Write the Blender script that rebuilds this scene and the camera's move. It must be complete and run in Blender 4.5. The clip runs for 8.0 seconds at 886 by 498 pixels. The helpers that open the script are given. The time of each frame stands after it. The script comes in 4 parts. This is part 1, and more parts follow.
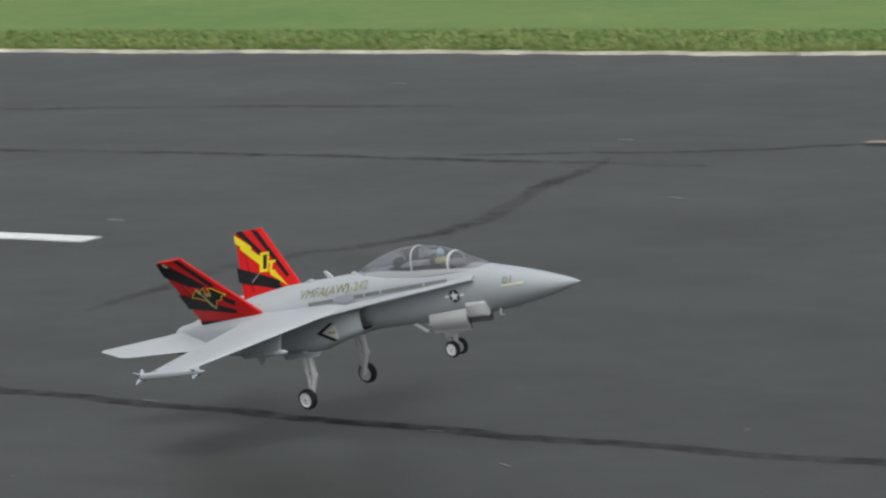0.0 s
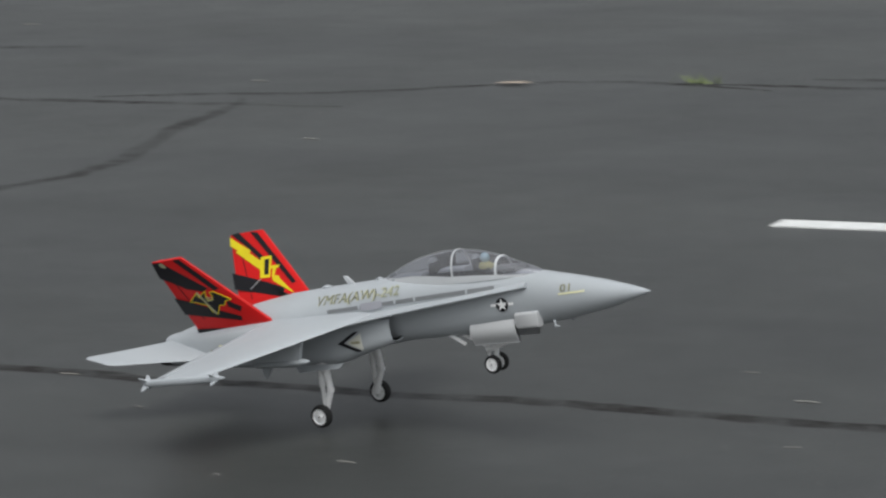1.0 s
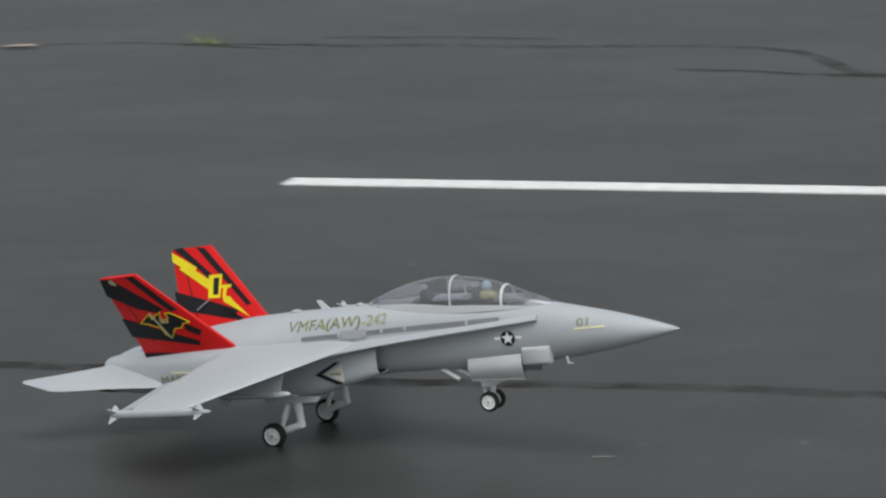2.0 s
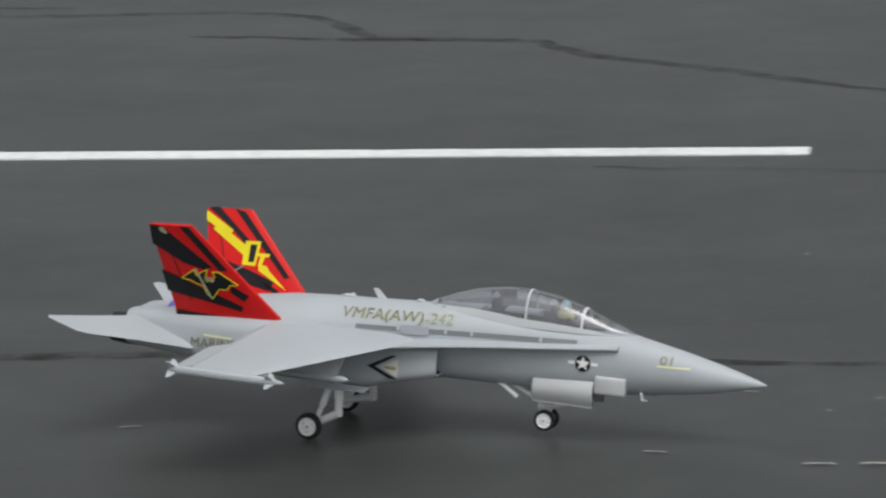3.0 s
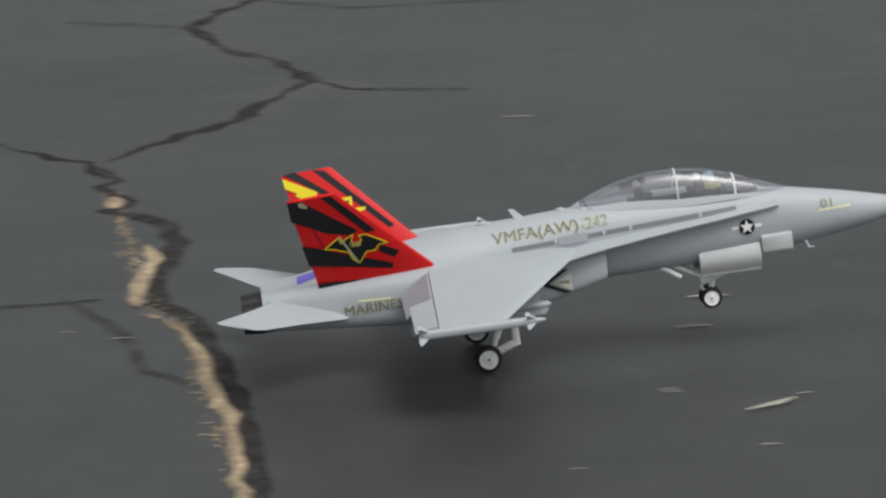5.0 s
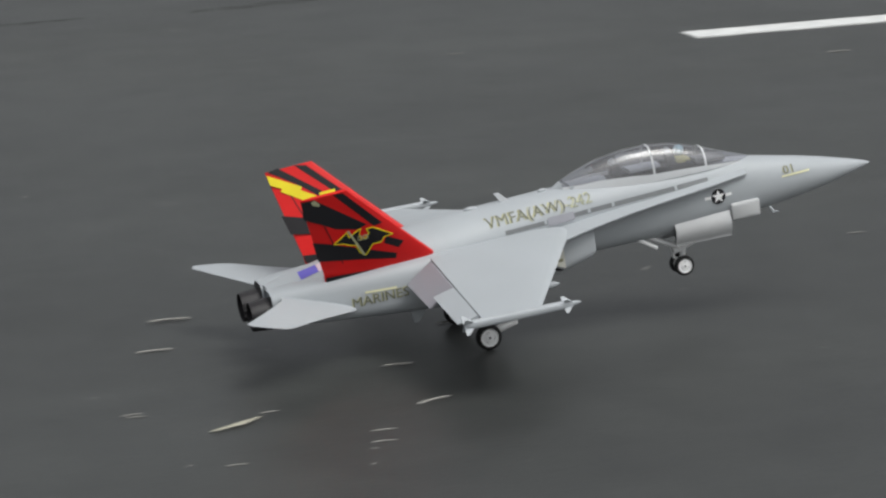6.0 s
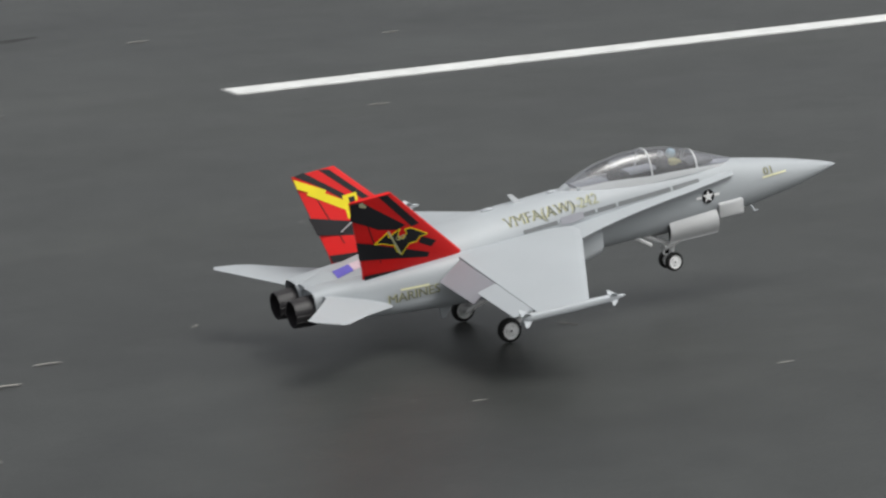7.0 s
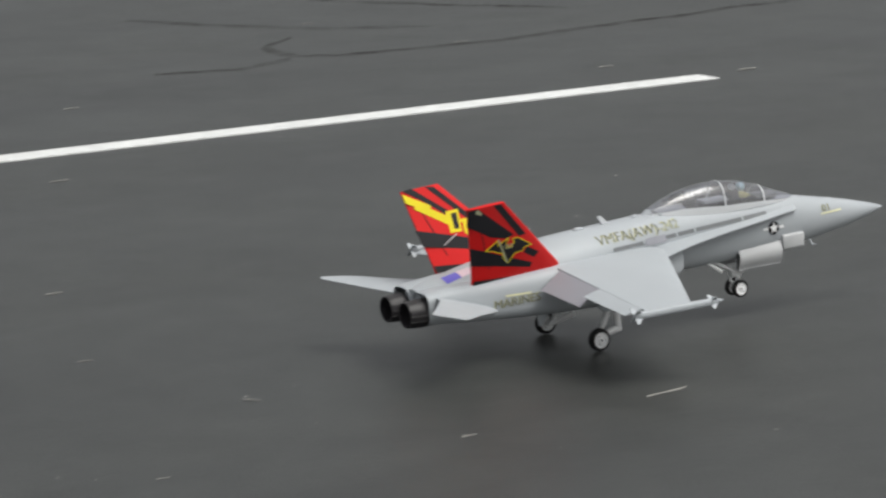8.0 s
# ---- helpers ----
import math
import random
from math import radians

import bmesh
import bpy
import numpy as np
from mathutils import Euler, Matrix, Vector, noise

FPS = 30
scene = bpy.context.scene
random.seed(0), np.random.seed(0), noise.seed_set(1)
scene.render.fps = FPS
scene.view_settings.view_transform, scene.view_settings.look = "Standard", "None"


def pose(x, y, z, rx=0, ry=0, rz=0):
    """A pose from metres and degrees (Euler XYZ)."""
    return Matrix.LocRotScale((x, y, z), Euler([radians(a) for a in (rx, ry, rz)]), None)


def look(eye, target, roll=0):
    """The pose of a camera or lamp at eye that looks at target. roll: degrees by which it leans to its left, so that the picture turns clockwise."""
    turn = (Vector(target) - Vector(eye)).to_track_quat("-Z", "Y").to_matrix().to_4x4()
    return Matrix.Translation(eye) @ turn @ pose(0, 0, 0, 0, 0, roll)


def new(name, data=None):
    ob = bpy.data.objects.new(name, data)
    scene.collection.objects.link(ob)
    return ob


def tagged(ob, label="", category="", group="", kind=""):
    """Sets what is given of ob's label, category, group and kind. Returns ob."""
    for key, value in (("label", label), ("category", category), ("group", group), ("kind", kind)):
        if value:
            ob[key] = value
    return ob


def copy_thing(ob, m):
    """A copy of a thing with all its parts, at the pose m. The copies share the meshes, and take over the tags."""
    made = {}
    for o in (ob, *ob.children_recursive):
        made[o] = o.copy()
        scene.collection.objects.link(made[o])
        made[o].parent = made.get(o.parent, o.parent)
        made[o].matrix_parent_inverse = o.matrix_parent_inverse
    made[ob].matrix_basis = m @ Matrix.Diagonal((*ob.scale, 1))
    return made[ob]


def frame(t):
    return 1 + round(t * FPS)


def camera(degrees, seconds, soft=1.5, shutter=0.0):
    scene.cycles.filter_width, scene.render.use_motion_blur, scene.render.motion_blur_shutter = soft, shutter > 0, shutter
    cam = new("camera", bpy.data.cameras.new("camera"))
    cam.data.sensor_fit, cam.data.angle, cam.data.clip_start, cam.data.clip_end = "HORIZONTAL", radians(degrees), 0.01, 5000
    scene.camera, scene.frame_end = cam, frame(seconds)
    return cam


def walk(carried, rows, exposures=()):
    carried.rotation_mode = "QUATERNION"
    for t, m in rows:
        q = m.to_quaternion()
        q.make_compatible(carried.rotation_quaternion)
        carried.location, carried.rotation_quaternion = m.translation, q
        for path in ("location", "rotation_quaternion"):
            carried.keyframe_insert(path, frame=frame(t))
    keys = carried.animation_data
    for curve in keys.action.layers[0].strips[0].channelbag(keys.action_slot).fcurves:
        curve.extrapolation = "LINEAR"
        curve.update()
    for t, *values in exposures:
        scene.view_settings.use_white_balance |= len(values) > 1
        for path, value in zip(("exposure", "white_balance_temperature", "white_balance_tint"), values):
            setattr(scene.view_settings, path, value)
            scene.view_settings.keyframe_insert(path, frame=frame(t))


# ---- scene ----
cam = camera(15.283, 8.0, soft=2.3, shutter=0.5)
EYE = Vector((0, 0, 1.7))
CAM_ROWS = [  # seconds, yaw, pitch, roll
    (0.00, -31.250, -8.147, -2.481),
    (0.50, -28.533, -8.789, -2.329),
    (1.00, -24.900, -9.409, -1.862),
    (1.30, -22.437, -9.716, -1.682),
    (1.50, -20.715, -9.908, -1.797),
    (1.70, -19.066, -10.075, -1.810),
    (2.80, -9.288, -11.091, -1.732),
    (3.00, -7.959, -11.188, -1.706),
    (3.30, -5.758, -11.401, -1.960),
    (3.50, -4.213, -11.563, -2.179),
    (4.00, -0.265, -11.954, -2.314),
    (4.50, 4.117, -12.338, -2.064),
    (5.00, 8.859, -12.625, -1.879),
    (5.20, 10.785, -12.698, -1.891),
    (6.30, 21.132, -12.365, -2.361),
    (6.50, 22.769, -12.245, -2.600),
    (7.00, 26.530, -11.850, -2.386),
    (7.50, 29.782, -11.297, -2.018),
    (8.00, 32.185, -10.730, -1.730),
]


def aim(yaw, pitch, roll):
    y, p = radians(yaw), radians(pitch)
    way = Vector((math.sin(y) * math.cos(p), math.cos(y) * math.cos(p), math.sin(p)))
    return look(EYE, EYE + 8 * way, roll)


walk(cam, [(t, aim(a, b, c)) for t, a, b, c in CAM_ROWS], exposures=[(0, 0.03, 6370, 8), (1.0, 0.08, 6370, 8), (1.5, 0.06, 6370, 8), (4, 0.04, 6420, 8), (6.3, 0.12, 6470, 8), (8, 0.24, 6570, 8)])

# ---- daylight: a bright overcast sky ----
world = bpy.data.worlds.new("overcast_sky")
scene.world = world
world.use_nodes = True
wn = world.node_tree
wn.nodes.clear()
sky = wn.nodes.new("ShaderNodeTexSky")
sky.sky_type, sky.sun_disc = "NISHITA", False
sky.sun_elevation, sky.sun_rotation = radians(60), radians(155)
sky.dust_density, sky.air_density = 6.0, 1.0
grey = wn.nodes.new("ShaderNodeHueSaturation")
grey.inputs["Saturation"].default_value = 0.18
back = wn.nodes.new("ShaderNodeBackground")
back.inputs["Strength"].default_value = 0.1135
wout = wn.nodes.new("ShaderNodeOutputWorld")
wn.links.new(sky.outputs["Color"], grey.inputs["Color"])
wn.links.new(grey.outputs["Color"], back.inputs["Color"])
wn.links.new(back.outputs["Background"], wout.inputs["Surface"])
sun_data = bpy.data.lights.new("sun", "SUN")
sun_data.energy, sun_data.angle, sun_data.color = 1.0, radians(30), (1.0, 0.98, 0.95)
sun = new("sun", sun_data)
sun.matrix_world = look((5, -7, 17), (0, 0, 0))


# ---- materials ----
def material(name, build):
    mat = bpy.data.materials.new(name)
    mat.use_nodes = True
    nt = mat.node_tree
    bsdf = nt.nodes["Principled BSDF"]
    build(nt, bsdf)
    return mat


def tex(nt, scale, detail=4.0, rough=0.6, stretch=(1, 1, 1), obj=True):
    co = nt.nodes.new("ShaderNodeTexCoord")
    mp = nt.nodes.new("ShaderNodeMapping")
    mp.inputs["Scale"].default_value = stretch
    nz = nt.nodes.new("ShaderNodeTexNoise")
    nz.inputs["Scale"].default_value, nz.inputs["Detail"].default_value, nz.inputs["Roughness"].default_value = scale, detail, rough
    nt.links.new(co.outputs["Object"], mp.inputs["Vector"])
    nt.links.new(mp.outputs["Vector"], nz.inputs["Vector"])
    return nz.outputs["Fac"]


def ramp(nt, fac, stops):
    r = nt.nodes.new("ShaderNodeValToRGB")
    els = r.color_ramp.elements
    while len(els) < len(stops):
        els.new(0.5)
    for e, (p, c) in zip(els, stops):
        e.position, e.color = p, (*c, 1) if len(c) == 3 else c
    nt.links.new(fac, r.inputs["Fac"])
    return r.outputs["Color"]


def blend(nt, a, b, fac=0.5, mode="MIX"):
    m = nt.nodes.new("ShaderNodeMix")
    m.data_type, m.blend_type = "RGBA", mode
    for sock, v in ((m.inputs[6], a), (m.inputs[7], b)):
        if isinstance(v, tuple):
            sock.default_value = (*v, 1)
        else:
            nt.links.new(v, sock)
    if isinstance(fac, float):
        m.inputs[0].default_value = fac
    else:
        nt.links.new(fac, m.inputs[0])
    return m.outputs[2]


def bump(nt, bsdf, fac, strength, dist):
    b = nt.nodes.new("ShaderNodeBump")
    b.inputs["Strength"].default_value, b.inputs["Distance"].default_value = strength, dist
    nt.links.new(fac, b.inputs["Height"])
    nt.links.new(b.outputs["Normal"], bsdf.inputs["Normal"])


def grain(v, k):
    return tuple(min(1, c * k) for c in v)


def plain(name, colour, rough=0.5, metal=0.0, vary=0.12, scale=30, relief=0.0, shine=0.5):
    """Paint, plastic, rubber or metal with a fine unevenness and broad soiling."""
    def build(nt, bsdf):
        fine = ramp(nt, tex(nt, scale), [(0.3, grain(colour, 1 - vary)), (0.7, grain(colour, 1 + vary))])
        broad = ramp(nt, tex(nt, scale / 8, 3), [(0.35, (1 - vary,) * 3), (0.65, (1.0,) * 3)])
        nt.links.new(blend(nt, fine, broad, 1.0, "MULTIPLY"), bsdf.inputs["Base Color"])
        r = ramp(nt, tex(nt, scale * 2), [(0.3, (rough * 0.85,) * 3), (0.7, (min(1, rough * 1.15),) * 3)])
        nt.links.new(r, bsdf.inputs["Roughness"])
        bsdf.inputs["Metallic"].default_value = metal
        bsdf.inputs["Specular IOR Level"].default_value = shine
        if relief:
            bump(nt, bsdf, tex(nt, scale * 4), 0.4, relief)
    return material(name, build)


def asphalt_build(nt, bsdf):
    stones = tex(nt, 130, 2, 0.7)
    base = ramp(nt, stones, [(0.30, (0.0296, 0.0315, 0.0307)), (0.55, (0.0430, 0.0454, 0.0443)), (0.72, (0.0614, 0.0640, 0.0627))])
    stains = ramp(nt, tex(nt, 0.55, 6, 0.62, (0.55, 1.0, 1.0)), [(0.32, (0.80, 0.80, 0.81)), (0.5, (0.97, 0.97, 0.96)), (0.70, (1.13, 1.12, 1.09))])
    mid = ramp(nt, tex(nt, 5.0, 5, 0.65), [(0.3, (0.82, 0.825, 0.825)), (0.7, (1.14, 1.14, 1.13))])
    streak = ramp(nt, tex(nt, 1.6, 4, 0.6, (0.10, 1.0, 1.0)), [(0.35, (0.90,) * 3), (0.65, (1.08,) * 3)])
    c = blend(nt, blend(nt, base, stains, 1.0, "MULTIPLY"), mid, 1.0, "MULTIPLY")
    c = blend(nt, c, streak, 1.0, "MULTIPLY")
    scuff = ramp(nt, tex(nt, 16, 4, 0.7, (0.4, 1.0, 1.0)), [(0.32, (0.90, 0.905, 0.90)), (0.5, (1.0, 1.0, 1.0)), (0.68, (1.10, 1.10, 1.09))])
    c = blend(nt, c, scuff, 1.0, "MULTIPLY")
    specks = ramp(nt, tex(nt, 46, 1, 0.5), [(0.80, (0, 0, 0)), (0.84, (0.6, 0.6, 0.6))])
    c = blend(nt, c, (0.20, 0.19, 0.17), specks)
    nt.links.new(c, bsdf.inputs["Base Color"])
    rgh = ramp(nt, tex(nt, 0.8, 5), [(0.3, (0.34,) * 3), (0.7, (0.47,) * 3)])
    nt.links.new(rgh, bsdf.inputs["Roughness"])
    bsdf.inputs["Specular IOR Level"].default_value = 0.74
    bump(nt, bsdf, stones, 0.5, 0.004)


def soil_build(nt, bsdf):
    a = ramp(nt, tex(nt, 7, 6), [(0.3, (0.116, 0.196, 0.052)), (0.55, (0.136, 0.218, 0.062)), (0.75, (0.170, 0.238, 0.078))])
    b = ramp(nt, tex(nt, 0.6, 5), [(0.36, (0.84, 0.92, 0.84)), (0.66, (1.14, 1.06, 1.0))])
    nt.links.new(blend(nt, a, b, 1.0, "MULTIPLY"), bsdf.inputs["Base Color"])
    bsdf.inputs["Roughness"].default_value = 0.9
    bump(nt, bsdf, tex(nt, 40, 4), 0.3, 0.01)


def leaf_build(stops):
    def build(nt, bsdf):
        g = nt.nodes.new("ShaderNodeNewGeometry")
        c = ramp(nt, g.outputs["Random Per Island"], stops)
        patch = ramp(nt, tex(nt, 0.9, 4), [(0.35, (0.75, 0.85, 0.7)), (0.65, (1.15, 1.1, 1.0))])
        nt.links.new(blend(nt, c, patch, 1.0, "MULTIPLY"), bsdf.inputs["Base Color"])
        bsdf.inputs["Roughness"].default_value = 0.6
    return build


def glass_build(nt, bsdf):
    """Slightly hazy clear plastic."""
    clear = nt.nodes.new("ShaderNodeBsdfTransparent")
    clear.inputs["Color"].default_value = (0.80, 0.80, 0.86, 1)
    haze = nt.nodes.new("ShaderNodeBsdfDiffuse")
    haze.inputs["Color"].default_value = (0.74, 0.75, 0.79, 1)
    film = nt.nodes.new("ShaderNodeMixShader")
    nt.links.new(ramp(nt, tex(nt, 14), [(0.3, (0.09,) * 3), (0.7, (0.17,) * 3)]), film.inputs[0])
    nt.links.new(clear.outputs[0], film.inputs[1])
    nt.links.new(haze.outputs[0], film.inputs[2])
    gloss = nt.nodes.new("ShaderNodeBsdfGlossy")
    gloss.inputs["Roughness"].default_value = 0.15
    fres = nt.nodes.new("ShaderNodeFresnel")
    fres.inputs["IOR"].default_value = 1.85
    mix = nt.nodes.new("ShaderNodeMixShader")
    nt.links.new(fres.outputs["Fac"], mix.inputs[0])
    nt.links.new(film.outputs[0], mix.inputs[1])
    nt.links.new(gloss.outputs[0], mix.inputs[2])
    nt.links.new(mix.outputs[0], nt.nodes["Material Output"].inputs["Surface"])


def worn_tar_build(nt, bsdf, most=0.60, least=0.05, low=(0.017, 0.0138, 0.0128), high=(0.034, 0.0285, 0.0265)):
    """Old tar, worn away in patches down to the asphalt."""
    nt.links.new(ramp(nt, tex(nt, 20), [(0.3, low), (0.7, high)]), bsdf.inputs["Base Color"])
    bsdf.inputs["Roughness"].default_value = 0.8
    bsdf.inputs["Specular IOR Level"].default_value = 0.2
    clear = nt.nodes.new("ShaderNodeBsdfTransparent")
    mix = nt.nodes.new("ShaderNodeMixShader")
    patch = ramp(nt, tex(nt, 9, 6, 0.7), [(0.36, (least,) * 3), (0.60, (most,) * 3)])
    broad = ramp(nt, tex(nt, 0.9, 3, 0.5), [(0.35, (0.35,) * 3), (0.6, (1.0,) * 3)])
    nt.links.new(blend(nt, patch, broad, 1.0, "MULTIPLY"), mix.inputs[0])
    nt.links.new(clear.outputs[0], mix.inputs[1])
    nt.links.new(bsdf.outputs[0], mix.inputs[2])
    nt.links.new(mix.outputs[0], nt.nodes["Material Output"].inputs["Surface"])


ASPHALT = material("weathered_asphalt", asphalt_build)
SOIL = material("mown_turf", soil_build)
GRASS = material("grass_blades", leaf_build([(0.0, (0.12, 0.18, 0.042)), (0.5, (0.17, 0.235, 0.062)), (0.85, (0.22, 0.26, 0.08)), (1.0, (0.36, 0.32, 0.17))]))
STRAW = plain("dry_straw", (0.47, 0.46, 0.43), 0.7, vary=0.25, scale=40)
LIP = plain("pale_mortar_lip", (0.50, 0.48, 0.39), 0.9, vary=0.3, scale=6, relief=0.004)
TAR_SOFT = material("worn_joint_tar", worn_tar_build)
TAR_CRACK = material("crumbling_crack_tar", lambda nt, bsdf: worn_tar_build(nt, bsdf, 0.95, 0.38))
TAR_BROWN = material("earth_stained_tar", lambda nt, bsdf: worn_tar_build(nt, bsdf, 0.85, 0.2, (0.018, 0.0135, 0.012), (0.036, 0.028, 0.024)))
TAR_FAINT = material("nearly_worn_off_tar", lambda nt, bsdf: worn_tar_build(nt, bsdf, 0.42))
def dust_build(nt, bsdf):
    """A thin film of pale dust that thins out in patches."""
    nt.links.new(ramp(nt, tex(nt, 30), [(0.3, (0.17, 0.155, 0.13)), (0.7, (0.27, 0.25, 0.21))]), bsdf.inputs["Base Color"])
    bsdf.inputs["Roughness"].default_value = 0.95
    clear = nt.nodes.new("ShaderNodeBsdfTransparent")
    mix = nt.nodes.new("ShaderNodeMixShader")
    nt.links.new(ramp(nt, tex(nt, 4.5, 5, 0.65, (0.5, 1, 1)), [(0.45, (0.0,) * 3), (0.72, (0.20,) * 3)]), mix.inputs[0])
    nt.links.new(clear.outputs[0], mix.inputs[1])
    nt.links.new(bsdf.outputs[0], mix.inputs[2])
    nt.links.new(mix.outputs[0], nt.nodes["Material Output"].inputs["Surface"])


DUST = material("pale_crack_dust", dust_build)
WEED = plain("weed_green", (0.27, 0.34, 0.12), 0.7, vary=0.25, scale=30)
TAN = plain("withered_tan", (0.45, 0.37, 0.30), 0.8, vary=0.3, scale=30)
SAND = plain("dry_sand", (0.40, 0.31, 0.20), 0.95, vary=0.35, scale=30, relief=0.004)
ROAD_PAINT = plain("white_road_paint", (0.76, 0.772, 0.765), 0.7, vary=0.10, scale=18, relief=0.001)
GREY = plain("light_grey_paint", (0.415, 0.443, 0.468), 0.52, vary=0.03, scale=9)
RIM_GREY = plain("pale_frame_paint", (0.60, 0.62, 0.64), 0.45, vary=0.03, scale=9)
# wing grey darkened to lilac for the lowered flap's shade; strip cover shares it
GREY_B = plain("flap_shade_and_cover_grey", (0.345, 0.348, 0.385), 0.5, vary=0.04, scale=9)
SLATE = plain("panel_grey_paint", (0.19, 0.20, 0.208), 0.5, vary=0.08, scale=20)
RED = plain("red_gloss_paint", (0.66, 0.012, 0.012), 0.40, vary=0.05, scale=9, shine=0.25)
BLACK = plain("black_gloss_paint", (0.014, 0.014, 0.017), 0.45, vary=0.15, scale=14, shine=0.25)
YELLOW = plain("yellow_paint", (0.80, 0.68, 0.02), 0.4, vary=0.06, scale=14, shine=0.25)
GOLD = plain("pale_gold_lettering", (0.47, 0.47, 0.29), 0.5, vary=0.2, scale=40)
CREAM_GREY = plain("pale_warm_grey_paint", (0.60, 0.60, 0.54), 0.5, vary=0.06, scale=40)
FADED = plain("faded_gold_paint", (0.33, 0.32, 0.21), 0.5, vary=0.25, scale=60)
INK = plain("dark_grey_lettering", (0.215, 0.22, 0.165), 0.5, vary=0.35, scale=55)
PALE_INK = plain("faded_olive_lettering", (0.33, 0.35, 0.28), 0.5, vary=0.2, scale=55)
CREAM = plain("cream_strip", (0.80, 0.78, 0.50), 0.4, vary=0.05, scale=30)
WHITE = plain("white_plastic", (0.93, 0.935, 0.94), 0.35, vary=0.04, scale=20)
RUBBER = plain("black_rubber", (0.018, 0.018, 0.018), 0.75, vary=0.2, scale=40)
DOOR_GREY = plain("pale_door_paint", (0.51, 0.52, 0.53), 0.5, vary=0.04, scale=12)
STEEL = plain("satin_metal", (0.62, 0.63, 0.64), 0.35, metal=0.6, vary=0.06, scale=30)
NOZZLE = plain("burnt_nozzle_metal", (0.022, 0.020, 0.023), 0.5, metal=0.0, vary=0.3, scale=20)
DARK = plain("dark_interior", (0.035, 0.036, 0.042), 0.7, vary=0.2, scale=30)
BLUE = plain("blue_violet_decal", (0.15, 0.13, 0.55), 0.45, vary=0.1, scale=30)
PINK = plain("pale_pink_decal", (0.72, 0.56, 0.62), 0.45, vary=0.1, scale=30)
HELMET = plain("pale_blue_helmet", (0.42, 0.62, 0.70), 0.35, vary=0.05, scale=30)
OLIVE = plain("olive_suit", (0.42, 0.40, 0.16), 0.7, vary=0.15, scale=40)
GLASS = material("canopy_glass", glass_build)


# ---- mesh helpers ----
def finish(name, bm, mats, smooth=38):
    me = bpy.data.meshes.new(name)
    bmesh.ops.recalc_face_normals(bm, faces=bm.faces[:])
    bm.to_mesh(me)
    bm.free()
    for m in mats if isinstance(mats, (list, tuple)) else [mats]:
        me.materials.append(m)
    if smooth:
        me.polygons.foreach_set("use_smooth", [True] * len(me.polygons))
        me.set_sharp_from_angle(angle=radians(smooth))
    return me


def part(name, bm, mat, parent, label="", smooth=38):
    """One mesh object under a thing or under a part."""
    ob = new(name, finish(name, bm, mat, smooth))
    ob.parent = parent
    return tagged(ob, label)


def loft(bm, rings, caps=True):
    rows = [[bm.verts.new(p) for p in r] for r in rings]
    n = len(rows[0])
    for a, b in zip(rows, rows[1:]):
        for i in range(n):
            bm.faces.new((a[i], a[(i + 1) % n], b[(i + 1) % n], b[i]))
    if caps:
        bm.faces.new(rows[0][::-1])
        bm.faces.new(rows[-1])
    return rows


def oval(x, top, bot, w, zm, n=2.4, count=32, yc=0.0):
    """A rounded section at x: half width w about yc, widest at zm."""
    ring = []
    for i in range(count):
        a = 2 * math.pi * i / count
        c, s = math.cos(a), math.sin(a)
        y = w * math.copysign(abs(c) ** (2 / n), c)
        z = (top - zm if s > 0 else zm - bot) * math.copysign(abs(s) ** (2 / n), s)
        ring.append((x, yc + y, zm + z))
    return ring


def tube(bm, p, q, r, r2=None, n=12):
    p, q = Vector(p), Vector(q)
    turn = (q - p).to_track_quat("Z", "Y").to_matrix()
    rr = (r, r if r2 is None else r2)
    rings = [[tuple(c + turn @ Vector((rad * math.cos(2 * math.pi * i / n), rad * math.sin(2 * math.pi * i / n), 0))) for i in range(n)]
             for c, rad in ((p, rr[0]), (q, rr[1]))]
    loft(bm, rings)


def prism(bm, outline, place, depth):
    """A flat piece: an outline (u, v) with a depth, put in place by place(u, v, w)."""
    top = [bm.verts.new(place(u, v, depth / 2)) for u, v in outline]
    low = [bm.verts.new(place(u, v, -depth / 2)) for u, v in outline]
    bm.faces.new(top)
    bm.faces.new(low[::-1])
    n = len(outline)
    for i in range(n):
        bm.faces.new((top[i], low[i], low[(i + 1) % n], top[(i + 1) % n]))


def block(bm, x0, x1, y0, y1, z0, z1, bevel=0.0):
    geo = bmesh.ops.create_cube(bm, size=1.0)["verts"]
    for v in geo:
        v.co = ((x0 + x1) / 2 + v.co.x * (x1 - x0), (y0 + y1) / 2 + v.co.y * (y1 - y0), (z0 + z1) / 2 + v.co.z * (z1 - z0))
    if bevel:
        edges = list({e for v in geo for e in v.link_edges})
        bmesh.ops.bevel(bm, geom=edges, offset=bevel, segments=2, affect="EDGES")


def spin(bm, profile, axis="Y", n=28, centre=(0, 0, 0)):
    """A turned piece: profile of (radius, offset along the axis)."""
    cx, cy, cz = centre
    rings = []
    for r, o in profile:
        ring = []
        for i in range(n):
            a = 2 * math.pi * i / n
            c, s = r * math.cos(a), r * math.sin(a)
            ring.append((cx + c, cy + o, cz + s) if axis == "Y" else (cx + o, cy + c, cz + s))
        rings.append(ring)
    loft(bm, rings, caps=False)
    return rings


